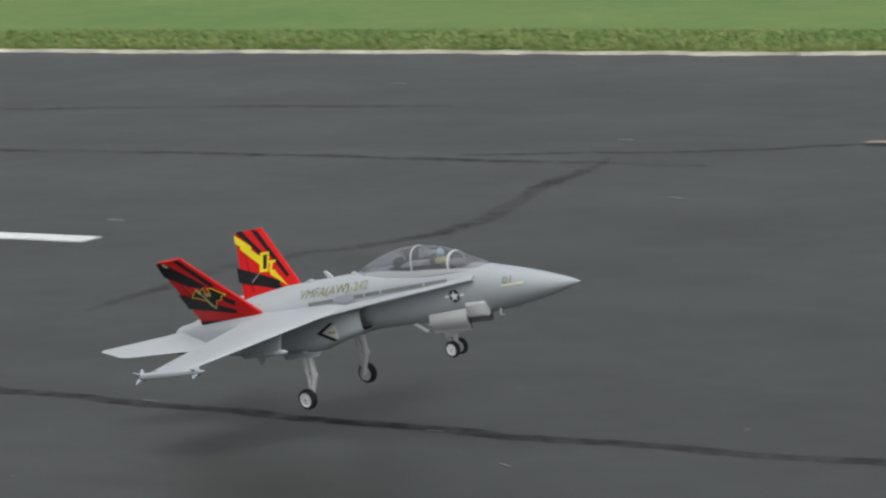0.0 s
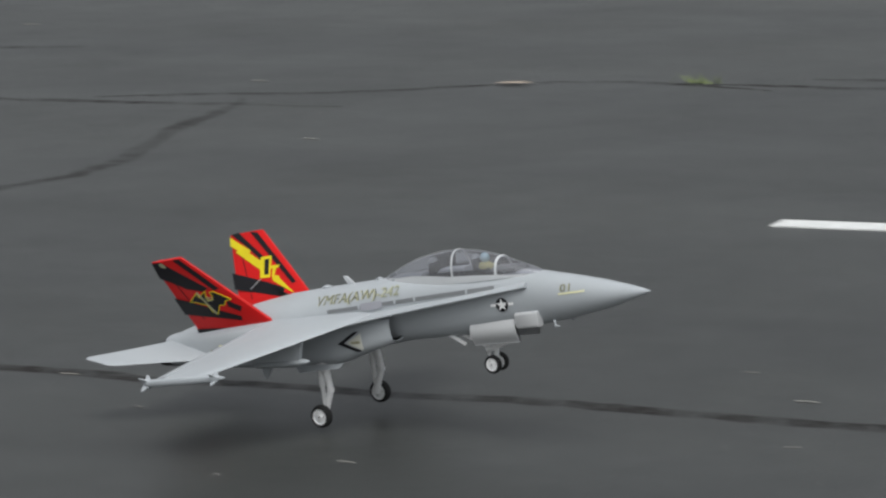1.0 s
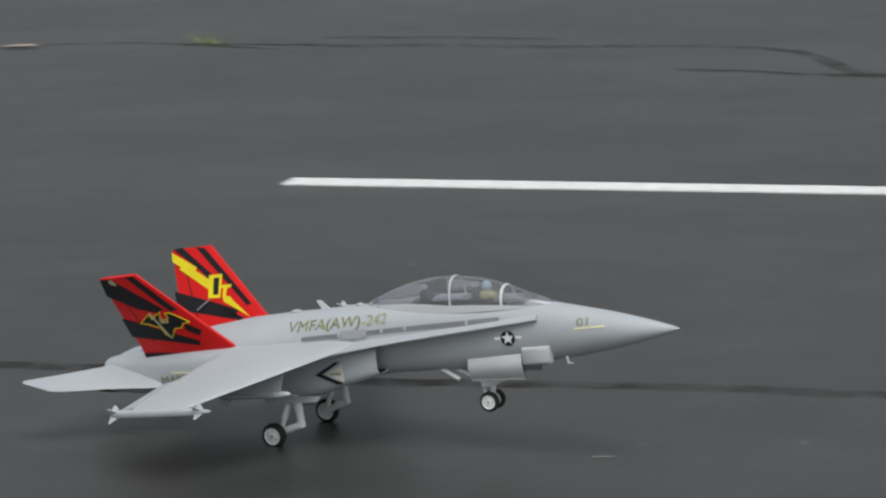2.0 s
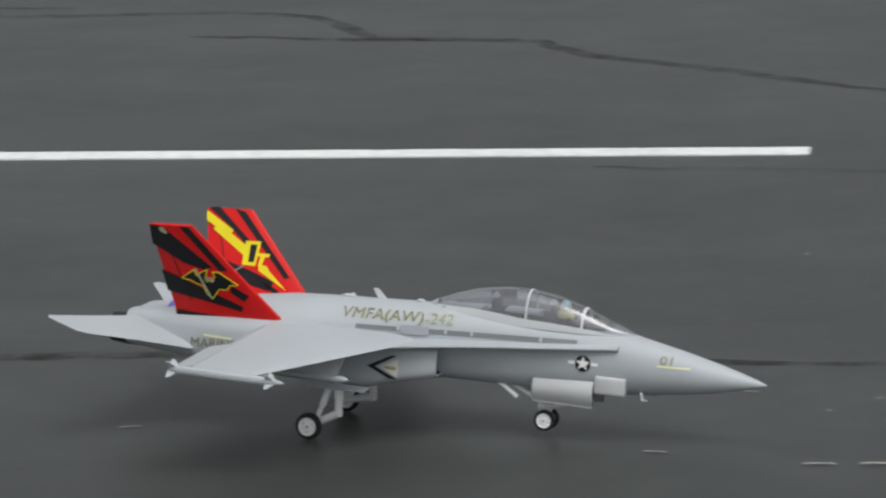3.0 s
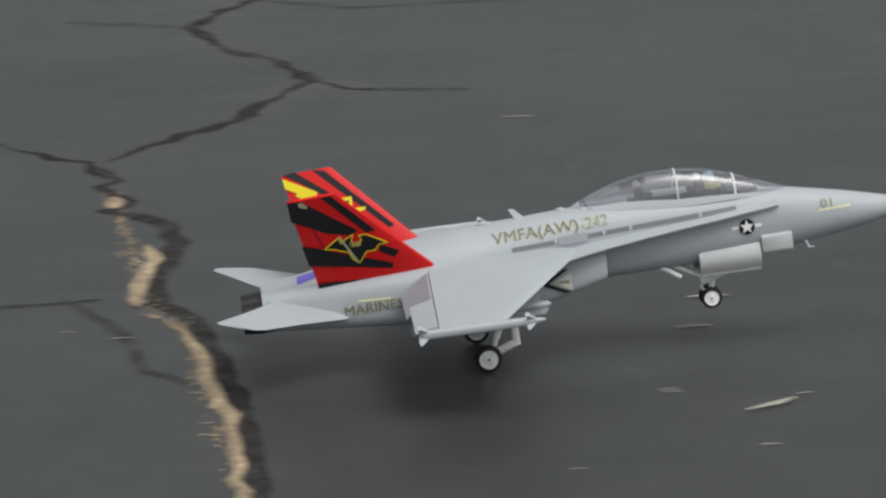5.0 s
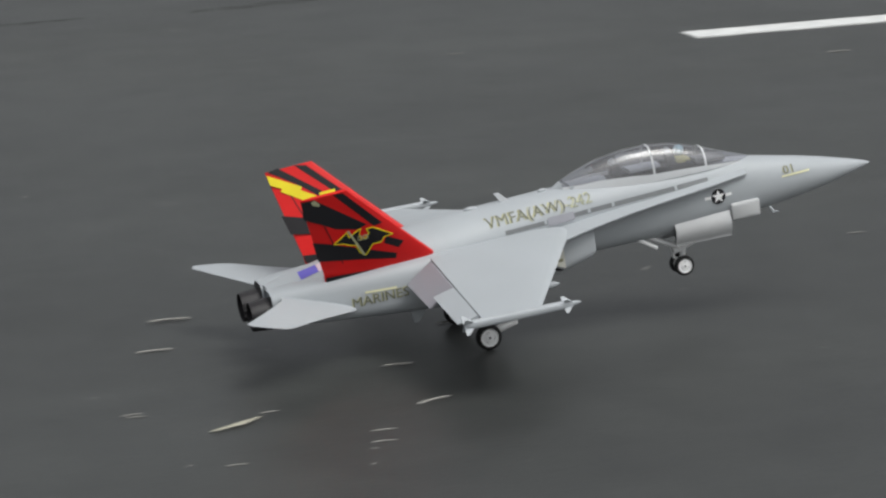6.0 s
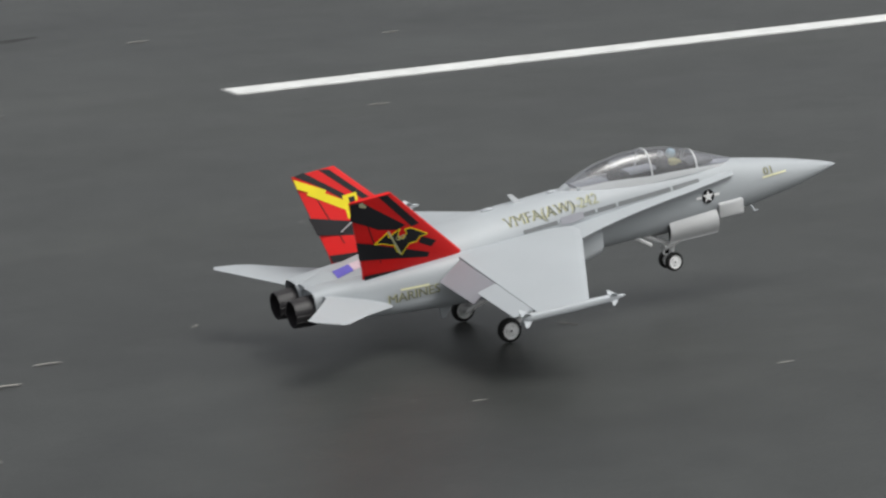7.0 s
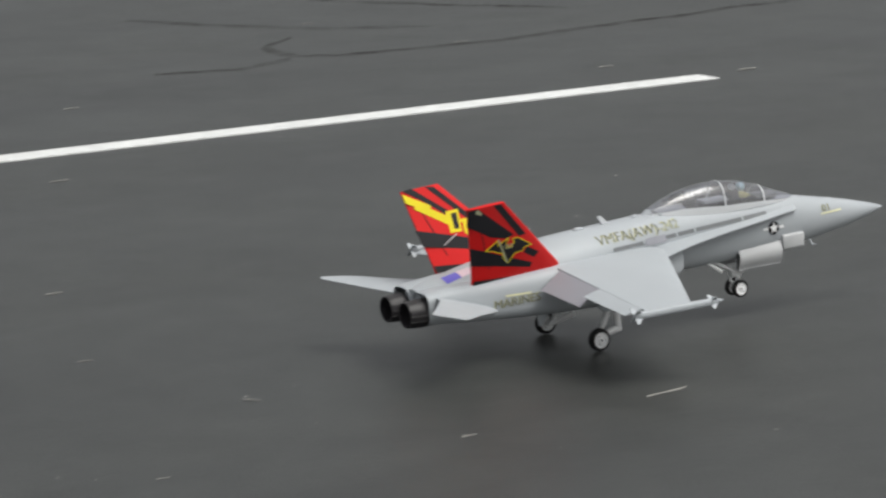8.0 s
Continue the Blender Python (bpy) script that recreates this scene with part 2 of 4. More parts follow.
# ---- ground, runway and its wear ----
def ground():
    bm = bmesh.new()
    r = 2500
    vs = [bm.verts.new((x, y, -0.05)) for x, y in ((-r, -r), (r, -r), (r, r), (-r, r))]
    bm.faces.new(vs)
    tagged(new("ground", finish("ground", bm, SOIL)), "mown green turf reaching away on all sides", "grass", kind="structure")


EDGE_Y = 17.50


def edge_y(x):
    return EDGE_Y + 0.034 * (x + 10) + 0.07 * noise.noise((x * 0.9, 3.1, 0)) + 0.035 * noise.noise((x * 4.0, 7.7, 0))


def runway():
    bm = bmesh.new()
    xs = [-70 + 0.25 * i for i in range(561)]
    far = [bm.verts.new((x, edge_y(x) if -40 < x < 20 else EDGE_Y, 0)) for x in xs]
    near = [bm.verts.new((x, -16, 0)) for x in xs]
    low = [bm.verts.new((v.co.x, v.co.y + 0.03, -0.06)) for v in far]
    lown = [bm.verts.new((x, -16.03, -0.06)) for x in xs]
    for i in range(len(xs) - 1):
        bm.faces.new((near[i], near[i + 1], far[i + 1], far[i]))
        bm.faces.new((far[i], far[i + 1], low[i + 1], low[i]))
        bm.faces.new((near[i + 1], near[i], lown[i], lown[i + 1]))
    tagged(new("runway", finish("runway", bm, ASPHALT)), "dark grey weathered asphalt model runway", "runway", kind="structure")


def ribbon(bm, line, width, seed, z=0.0025, jag=0.35, step=0.035):
    """An uneven strip along a broken line: jagged edges, tapering at both ends."""
    pts = [Vector((*p, 0)) for p in line]
    fine = []
    for a, b in zip(pts, pts[1:]):
        n = max(2, int((b - a).length / step))
        fine += [a.lerp(b, i / n) for i in range(n)]
    fine.append(pts[-1])
    n = len(fine)
    rows = []
    for i, p in enumerate(fine):
        d = (fine[min(i + 1, n - 1)] - fine[max(i - 1, 0)]).normalized()
        side = Vector((-d.y, d.x, 0))
        wob = noise.noise((p.x * 2.7 + seed, p.y * 2.7, seed)) * 0.035 + noise.noise((p.x * 11 + seed, p.y * 11, seed)) * (0.016 + 0.02 * max(0, jag - 0.4)) + noise.noise((p.x * 23, p.y * 23, seed)) * 0.022 * max(0, jag - 0.3)
        w = width * (1 + jag * 1.5 * noise.noise((p.x * 7, p.y * 7, seed + 5))) * min(1, 0.25 + 6 * i / n, 0.25 + 6 * (n - 1 - i) / n) / 2
        c = p + side * wob
        rows.append([bm.verts.new(c + side * w * s + Vector((0, 0, h))) for s, h in ((1.25, -0.001), (0.75, z), (-0.75, z), (-1.25, -0.001))])
    for a, b in zip(rows, rows[1:]):
        for k in range(3):
            bm.faces.new((a[k], a[k + 1], b[k + 1], b[k]))


CRACKS = [
    # label, material, width, lines
    ("long straight tarred joint running along the runway", TAR_SOFT, 0.066, [[(-12.0, 7.6), (-9.0, 7.5), (-6.0, 7.36), (-5.1, 7.3), (-3.9, 7.27), (-2.2, 7.25), (-1.4, 7.27), (-0.2, 7.2), (0.35, 7.2)]]),
    ("dark branching crack across the runway", TAR_CRACK, 0.040, [[(0.44, 8.83), (0.66, 9.10), (0.90, 9.43), (1.05, 9.77), (1.16, 9.96), (1.09, 10.41), (0.96, 10.58), (0.90, 11.19), (1.05, 11.54), (1.2, 11.85), (1.5, 12.6)],
        [(1.16, 9.96), (1.25, 9.75), (1.32, 9.72)], [(0.08, 9.63), (0.09, 9.40), (0.15, 9.20), (0.28, 9.00), (0.42, 8.85), (0.47, 8.60)]]),
    ("faint fine cracks branching off", TAR_FAINT, 0.06, [[(0.90, 11.18), (0.49, 11.45)], [(1.19, 11.71), (1.48, 11.42), (2.5, 11.4)], [(-0.9, 9.76), (-0.5, 9.72), (-0.2, 9.68), (0.08, 9.63)], [(1.28, 9.74), (1.6, 9.66)]]),
    ("wide broken dark crack beside sand filling", TAR_BROWN, 0.048, [[(0.44, 8.79), (0.48, 8.57), (0.42, 8.5), (0.47, 8.28), (0.41, 8.19), (0.53, 7.98), (0.545, 7.75), (0.51, 7.45), (0.465, 7.14), (0.53, 6.91), (0.548, 6.6), (0.545, 6.24), (0.54, 5.9), (0.525, 5.5), (0.52, 4.8)]]),
    ("thin curved dark crack", TAR_FAINT, 0.03, [[(0.28, 7.26), (0.37, 6.90), (0.41, 6.54), (0.52, 6.36)]]),
    ("faint dark crack wandering over the asphalt", TAR_SOFT, 0.08, [[(-5.0, 13.6), (-2.63, 13.57), (-2.39, 13.46), (-2.02, 12.74), (-1.36, 12.61), (-1.13, 12.2), (-0.6, 11.75), (0.2, 11.04)], [(-2.8, 12.86), (-1.78, 12.64)]]),
    ("faint curved dark crack", TAR_FAINT, 0.08, [[(-6.6, 8.6), (-6.66, 9.08), (-6.69, 9.6), (-6.62, 9.95), (-6.49, 10.12), (-6.38, 10.5), (-6.39, 10.78), (-6.57, 11.43), (-6.71, 11.97), (-6.79, 12.5), (-6.9, 12.8)]]),
    ("dark tarred crack lines along the runway", TAR_SOFT, 0.075, [[(-11, 12.45), (-9.16, 12.56), (-7.99, 12.6), (-7.32, 12.57), (-6.3, 12.6)], [(-7.6, 12.72), (-7.02, 12.95), (-6.61, 13.04), (-6.24, 13.25), (-5.74, 13.6), (-5.42, 13.63), (-5.0, 13.58), (-4.65, 13.45)]]),
    ("faint dark line along the runway", TAR_FAINT, 0.09, [[(-11.5, 14.1), (-10.2, 14.45), (-8.8, 14.66)], [(-4.6, 13.87), (-4.05, 13.88), (-3.5, 13.82)]]),
    ("dark forked crack", TAR_SOFT, 0.080, [[(6.62, 13.14), (6.84, 12.71), (7.09, 12.24), (7.49, 11.95)], [(6.87, 12.05), (6.63, 11.83), (6.56, 11.52), (6.75, 11.39), (7.35, 11.35), (7.81, 11.41), (8.42, 11.48), (8.78, 11.55), (9.39, 11.57)], [(5.88, 11.42), (6.19, 11.31), (6.53, 11.47)], [(7.63, 13.22), (8.28, 12.08)]]),
    ("faint dark crack", TAR_FAINT, 0.07, [[(2.88, 11.35), (3.19, 11.41), (3.54, 11.45), (4.14, 11.64)]]),
]


def cracks():
    for i, (label, mat, width, lines) in enumerate(CRACKS):
        bm = bmesh.new()
        for k, line in enumerate(lines):
            ribbon(bm, line, width if k == 0 else width * 0.7, 3.7 * i + k, jag=0.95 if mat is TAR_CRACK else 0.25)
        tagged(new("crack", finish("crack", bm, mat)), label, "crack", "cracks in the runway", kind="structure")
        if i == 1:
            bm = bmesh.new()
            for k, line in enumerate(lines):
                ribbon(bm, line, 0.16, 50 + 3.7 * i + k, z=0.0012, jag=0.6)
            tagged(new("crack_dust", finish("crack_dust", bm, DUST)), "pale dust along the edges of a crack", "dust", kind="structure")
    bm = bmesh.new()
    ribbon(bm, [(0.46, 8.34), (0.44, 8.2)], 0.055, 41, z=0.004)
    ribbon(bm, [(0.49, 7.74), (0.47, 7.48), (0.42, 7.12)], 0.034, 43, z=0.005, jag=0.2)
    ribbon(bm, [(0.47, 6.98), (0.51, 6.60), (0.515, 6.24), (0.515, 5.91), (0.50, 5.5), (0.49, 4.8)], 0.027, 44, z=0.005, jag=0.2)
    tagged(new("sand_filling", finish("sand_filling", bm, SAND)), "pale sand and grit lying in a broken crack", "sand", kind="structure")
    rng = random.Random(31)
    verts, faces = [], []
    for _ in range(500):
        y = rng.uniform(4.9, 8.4)
        x = (0.45 if y > 7 else 0.505) + rng.gauss(0, 0.013)
        s = rng.uniform(0.0015, 0.005)
        k = len(verts)
        for u, v, z in ((-1, -0.8, 0), (1.2, -0.7, 0), (0.9, 0.9, 0), (-1.1, 0.7, 0), (rng.uniform(-0.4, 0.4), 0, 0.8)):
            verts.append((x + u * s, y + v * s, z * s + 0.001))
        faces.extend(((k, k + 1, k + 4), (k + 1, k + 2, k + 4), (k + 2, k + 3, k + 4), (k + 3, k, k + 4)))
    me = bpy.data.meshes.new("sand_grains")
    me.from_pydata(verts, [], faces)
    me.materials.append(SAND)
    tagged(new("sand_grains", me), "loose pale grit scattered along the crack", "grit", kind="stuff")
    bm = bmesh.new()
    line = [(x, edge_y(x) + 0.02) for x in (-34 + 0.2 * i for i in range(230))]
    ribbon(bm, line, 0.085, 77, z=0.014, jag=1.1, step=0.06)
    tagged(new("runway_edge", finish("runway_edge", bm, LIP)), "crumbling sandy lip between asphalt and grass", "kerb", kind="structure")


def dash(x0, x1, y0=9.957, y1=10.085, skew=0.0):
    """One painted dash with slightly worn edges."""
    bm = bmesh.new()
    n = 60
    rows = []
    for i in range(n + 1):
        x = x0 + (x1 - x0) * i / n
        j = [0.006 * noise.noise((x * 6, k * 9.0, 2.0)) for k in (0, 1)]
        e = 0.012 * noise.noise((i, 5, 1))
        rows.append([bm.verts.new((x + (e if i in (0, n) else 0), y, z)) for y, z in ((y0 + j[0] + skew * (x - x0), -0.001), (y0 + j[0] + skew * (x - x0), 0.004), (y1 + j[1] + skew * (x - x0), 0.004), (y1 + j[1] + skew * (x - x0), -0.001))])
    for a, b in zip(rows, rows[1:]):
        for k in range(3):
            bm.faces.new((a[k], b[k], b[k + 1], a[k + 1]))
    bm.faces.new(rows[0])
    bm.faces.new(rows[-1][::-1])
    tagged(new("runway_dash", finish("runway_dash", bm, ROAD_PAINT, 0)), "white painted centre-line dash on the asphalt", "road marking", "centre-line dashes", kind="structure")


def grass():
    """Uneven turf along the far side of the runway."""
    rng = random.Random(4)
    verts, faces = [], []
    def blade(x, y, h, lean, w):
        a = rng.uniform(0, 6.283)
        dx, dy = w * math.cos(a), w * math.sin(a)
        lx, ly = lean * math.cos(a + 1.6), lean * math.sin(a + 1.6)
        k = len(verts)
        z = -0.055
        verts.extend(((x - dx, y - dy, z), (x + dx, y + dy, z), (x + lx * 0.4 + dx * 0.7, y + ly * 0.4 + dy * 0.7, z + h * 0.6), (x + lx * 0.4 - dx * 0.7, y + ly * 0.4 - dy * 0.7, z + h * 0.6), (x + lx, y + ly, z + h)))
        faces.extend(((k, k + 1, k + 2, k + 3), (k + 3, k + 2, k + 4)))
    for i in range(110000):
        x = rng.uniform(-21, -3)
        far = 0.55 * rng.random() ** 1.2 if i % 2 else 2.2 * rng.random() ** 1.3
        y = edge_y(x) + 0.01 + far
        tuft = 0.6 + 0.7 * noise.noise((x * 1.3, y * 1.3, 1.0)) + 0.5 * noise.noise((x * 4, y * 4, 2.0))
        h = max(0.03, (0.070 + 0.030 * tuft) * math.exp(-far * 0.7)) * rng.uniform(0.6, 1.2) * min(1, 0.35 + far * 6)
        blade(x, y, h, rng.uniform(0.01, 0.06), rng.uniform(0.003, 0.0065))
    me = bpy.data.meshes.new("grass")
    me.from_pydata(verts, [], faces)
    me.materials.append(GRASS)
    tagged(new("grass", me), "short uneven green grass beside the runway", "grass", kind="stuff")


def dry_leaf(length, width, seed, mat=STRAW, bow=0.06):
    rng = random.Random(seed)
    bm = bmesh.new()
    rows = []
    for i in range(7):
        s = i / 6
        w = width * math.sin(math.pi * (0.08 + 0.86 * s)) * rng.uniform(0.75, 1.1) / 2
        z = 0.003 + 0.04 * width * math.sin(math.pi * s) * rng.uniform(0.5, 1)
        x = (s - 0.5) * length
        y = bow * length * math.sin(3 * s + seed)
        rows.append([bm.verts.new((x, y + w, z + 0.0015)), bm.verts.new((x, y, z)), bm.verts.new((x, y - w, z + 0.001)), bm.verts.new((x, y, z - 0.002))])
    for a, b in zip(rows, rows[1:]):
        for k in range(4):
            bm.faces.new((a[k], a[(k + 1) % 4], b[(k + 1) % 4], b[k]))
    bm.faces.new(rows[0][::-1])
    bm.faces.new(rows[-1])
    return finish("dry_leaf", bm, mat)


LITTER = [  # x, y, turn, size
    (-7.89, 10.50, 5, 1), (-9.76, 15.69, 0, 1.3), (-4.45, 7.25, 10, 0.7), (-4.06, 6.94, -20, 0.6), (-4.89, 7.31, 0, 0.8), (-5.45, 7.36, 12, 0.6), (-7.12, 13.40, 0, 1.1), (-5.95, 11.60, -8, 1),
    (-2.50, 7.45, 3, 0.8), (-2.75, 7.75, 10, 0.5), (-2.38, 6.98, 20, 0.5), (-0.48, 6.42, 0, 0.6), (-0.31, 6.93, 0, 0.5), (-0.03, 6.33, 6, 1.1), (-0.15, 6.33, 8, 0.9),
    (0.37, 6.84, 0, 0.6), (0.26, 6.93, 0, 0.4), (1.65, 9.13, 0, 1), (1.39, 6.12, 10, 0.5),
    (4.39, 11.23, 8.6, 1), (4.47, 9.37, 6.6, 0.9), (3.40, 9.97, -1.4, 0.6), (2.99, 5.85, -1.4, 0.4), (5.42, 12.40, 13.6, 1.2), (3.66, 7.74, 8.6, 0.7), (3.47, 6.34, -51.4, 0.6), (3.67, 5.75, 8.6, 0.5),
    (7.62, 9.90, 8.6, 1.2), (7.28, 10.35, 3.6, 0.9), (7.30, 11.41, -1.4, 0.8), (7.16, 12.43, -1.4, 0.7), (3.36, 6.95, -1.4, 0.5), (2.21, 6.55, 2.6, 1), (2.77, 6.83, 58.6, 0.5), (-1.60, 6.60, 20, 0.6), (-3.30, 6.55, 0, 0.6), (5.22, 10.81, 6.6, 0.8), (2.36, 6.69, 1.6, 0.8), 
    (1.64, 6.02, 15, 0.5), (1.65, 6.845, 3, 1.2), (1.555, 6.593, 6, 1.0), (1.983, 6.256, 4, 0.8), (1.96, 5.955, 30, 1.1), (1.805, 5.797, 4, 0.6), (1.782, 5.722, 4, 0.6), (1.396, 6.10, 0, 0.5), (1.486, 5.69, 5, 0.5), (1.11, 5.63, 0, 0.4),
]


def litter():
    slim = tagged(new("dry_leaf", dry_leaf(0.075, 0.0065, 1)), "pale dry leaf blade lying on the asphalt", "leaf", "litter on the runway")
    x, y, a, s = LITTER[0]
    slim.matrix_basis = pose(x, y, 0, 0, 0, a) @ Matrix.Scale(s, 4)
    for x, y, a, s in LITTER[1:]:
        ob = copy_thing(slim, pose(x, y, 0, 0, 0, a))
        ob.scale = (s, s, s)
    brown = tagged(new("withered_leaf", dry_leaf(0.16, 0.075, 5, TAN)), "withered tan leaf caught in a crack", "leaf", "litter on the runway")
    brown.matrix_basis = pose(-5.87, 13.46, 0.006, 0, 0, 10)
    pale = tagged(new("pale_leaf", dry_leaf(0.130, 0.018, 9, LIP)), "broad pale dry leaf lying on the asphalt", "leaf", "litter on the runway")
    pale.matrix_basis = pose(1.558, 5.957, 0, 0, 0, 33)
    twig = tagged(new("bent_straw", dry_leaf(0.125, 0.0030, 2, STRAW, 0.10)), "thin bent pale straw lying on the asphalt", "straw", "litter on the runway")
    twig.matrix_basis = pose(4.233, 5.808, 0, 0, 0, 20.6)
    rng = random.Random(8)
    verts, faces = [], []
    for _ in range(40):
        k = len(verts)
        a, r = rng.uniform(0, 6.28), rng.uniform(0.02, 0.11)
        x, y = rng.gauss(0, 0.05), rng.gauss(0, 0.02)
        verts.extend(((x, y - 0.006, 0), (x, y + 0.006, 0), (x + r * math.cos(a), y + r * math.sin(a), rng.uniform(0.02, 0.06))))
        faces.append((k, k + 1, k + 2))
    me = bpy.data.meshes.new("weed_tuft")
    me.from_pydata(verts, [], faces)
    me.materials.append(WEED)
    tuft = tagged(new("weed_tuft", me), "small yellow-green weed growing in a crack", "weed")
    tuft.matrix_basis = pose(-5.06, 13.66, 0)
    verts, faces = [], []
    for _ in range(420):
        x, y = rng.uniform(-9, 9), 5.0 + 9.0 * rng.random() ** 1.6
        s = rng.uniform(0.0010, 0.0026)
        l = s * rng.uniform(1, 2.2)
        a = rng.uniform(-0.6, 0.6)
        c, d = math.cos(a), math.sin(a)
        k = len(verts)
        for u, v, z in ((-l, -s, 0), (l, -s, 0), (l, s, 0), (-l, s, 0), (0, 0, s * 0.6)):
            verts.append((x + u * c - v * d, y + u * d + v * c, z))
        faces.extend(((k, k + 1, k + 4), (k + 1, k + 2, k + 4), (k + 2, k + 3, k + 4), (k + 3, k, k + 4)))
    me = bpy.data.meshes.new("grit")
    me.from_pydata(verts, [], faces)
    me.materials.append(STRAW)
    tagged(new("grit", me), "fine pale grit and straw chips on the asphalt", "grit", kind="stuff")


# ---- the model jet: x to its nose, y to its left, z up ----
def jet_thing():
    return tagged(new("model_jet"), "light grey radio-controlled twin-fin fighter jet with red and black fins", "model aircraft")


BODY = [  # x, top, bottom, half width, height of the widest place, roundness
    (0.866, 0.1735, 0.1715, 0.001, 0.1725, 2.0), (0.855, 0.178, 0.167, 0.0055, 0.172, 2.0), (0.82, 0.189, 0.157, 0.016, 0.172, 2.0), (0.76, 0.205, 0.143, 0.030, 0.174, 2.0),
    (0.70, 0.219, 0.133, 0.0375, 0.176, 2.05), (0.64, 0.231, 0.125, 0.0435, 0.178, 2.1), (0.585, 0.242, 0.119, 0.0475, 0.180, 2.15), (0.52, 0.248, 0.114, 0.0500, 0.182, 2.3), (0.44, 0.249, 0.110, 0.0530, 0.184, 2.5),
    (0.36, 0.250, 0.108, 0.0560, 0.186, 2.6), (0.28, 0.252, 0.107, 0.0590, 0.187, 2.6), (0.20, 0.255, 0.106, 0.064, 0.188, 2.5), (0.14, 0.256, 0.100, 0.070, 0.188, 2.4), (0.06, 0.252, 0.095, 0.076, 0.186, 2.2),
    (-0.05, 0.247, 0.090, 0.084, 0.182, 2.05), (-0.15, 0.240, 0.088, 0.090, 0.176, 2.0), (-0.25, 0.226, 0.088, 0.088, 0.168, 2.0), (-0.35, 0.208, 0.090, 0.080, 0.158, 2.0), (-0.43, 0.192, 0.097, 0.066, 0.148, 2.0), (-0.495, 0.176, 0.105, 0.046, 0.142, 2.0)]
NACELLE = [  # x, centre, half width, top, bottom
    (0.198, 0.067, 0.028, 0.180, 0.119), (0.192, 0.068, 0.031, 0.182, 0.115), (0.125, 0.072, 0.039, 0.182, 0.100), (0.05, 0.074, 0.046, 0.186, 0.080), (-0.05, 0.071, 0.052, 0.194, 0.076), (-0.15, 0.066, 0.057, 0.196, 0.078), (-0.27, 0.058, 0.056, 0.191, 0.084),
    (-0.38, 0.052, 0.051, 0.185, 0.092), (-0.46, 0.048, 0.043, 0.180, 0.098), (-0.50, 0.0455, 0.0385, 0.175, 0.101)]


def fuselage(jet):
    bm = bmesh.new()
    loft(bm, [oval(*s, count=40) for s in BODY])
    body = part("fuselage", bm, GREY, jet, "smooth light grey fuselage with pointed nose")
    for side in (-1, 1):
        bm = bmesh.new()
        rings = [oval(x, top, bot, w, (top + bot) / 2, 3.4, 28, side * yc) for x, yc, w, top, bot in NACELLE]
        lip = oval(0.193, 0.177, 0.120, 0.025, 0.1485, 3.4, 28, side * 0.067)
        throat = oval(0.10, 0.172, 0.120, 0.023, 0.146, 3.4, 28, side * 0.068)
        loft(bm, [throat, lip] + rings, caps=False)
        bm.faces.ensure_lookup_table()
        for f in bm.faces[:28]:
            f.material_index = 1
        rim = [v for v in bm.verts[:28]]
        f = bm.faces.new(rim)
        f.material_index = 1
        part("engine_nacelle", bm, [GREY, DARK], jet, "grey engine nacelle with open intake")
        # black chevron on the nacelle flank
        flank = lambda u, v, w: (u, side * (lerp(0.1205, 0.1118, (u - 0.05) / 0.07) + w), v)
        for end in (0.156, 0.108):
            bm = bmesh.new()
            prism(bm, [(0.058, 0.131), (0.074, 0.131), (0.118, end), (0.106, end)], flank, 0.004)
            part("chevron", bm, BLACK, jet, "black chevron marking on the intake flank")
        bm = bmesh.new()
        prism(bm, [(0.082, 0.131), (0.122, 0.151), (0.122, 0.111)], flank, 0.003)
        part("chevron_field", bm, CREAM_GREY, jet, "pale field inside the chevron")
        bm = bmesh.new()
        prism(bm, [(0.094, 0.1285), (0.118, 0.1265), (0.118, 0.1335), (0.094, 0.1335)], flank, 0.0046)
        part("chevron_bar", bm, FADED, jet, "faded gold bar inside the chevron")
    return body


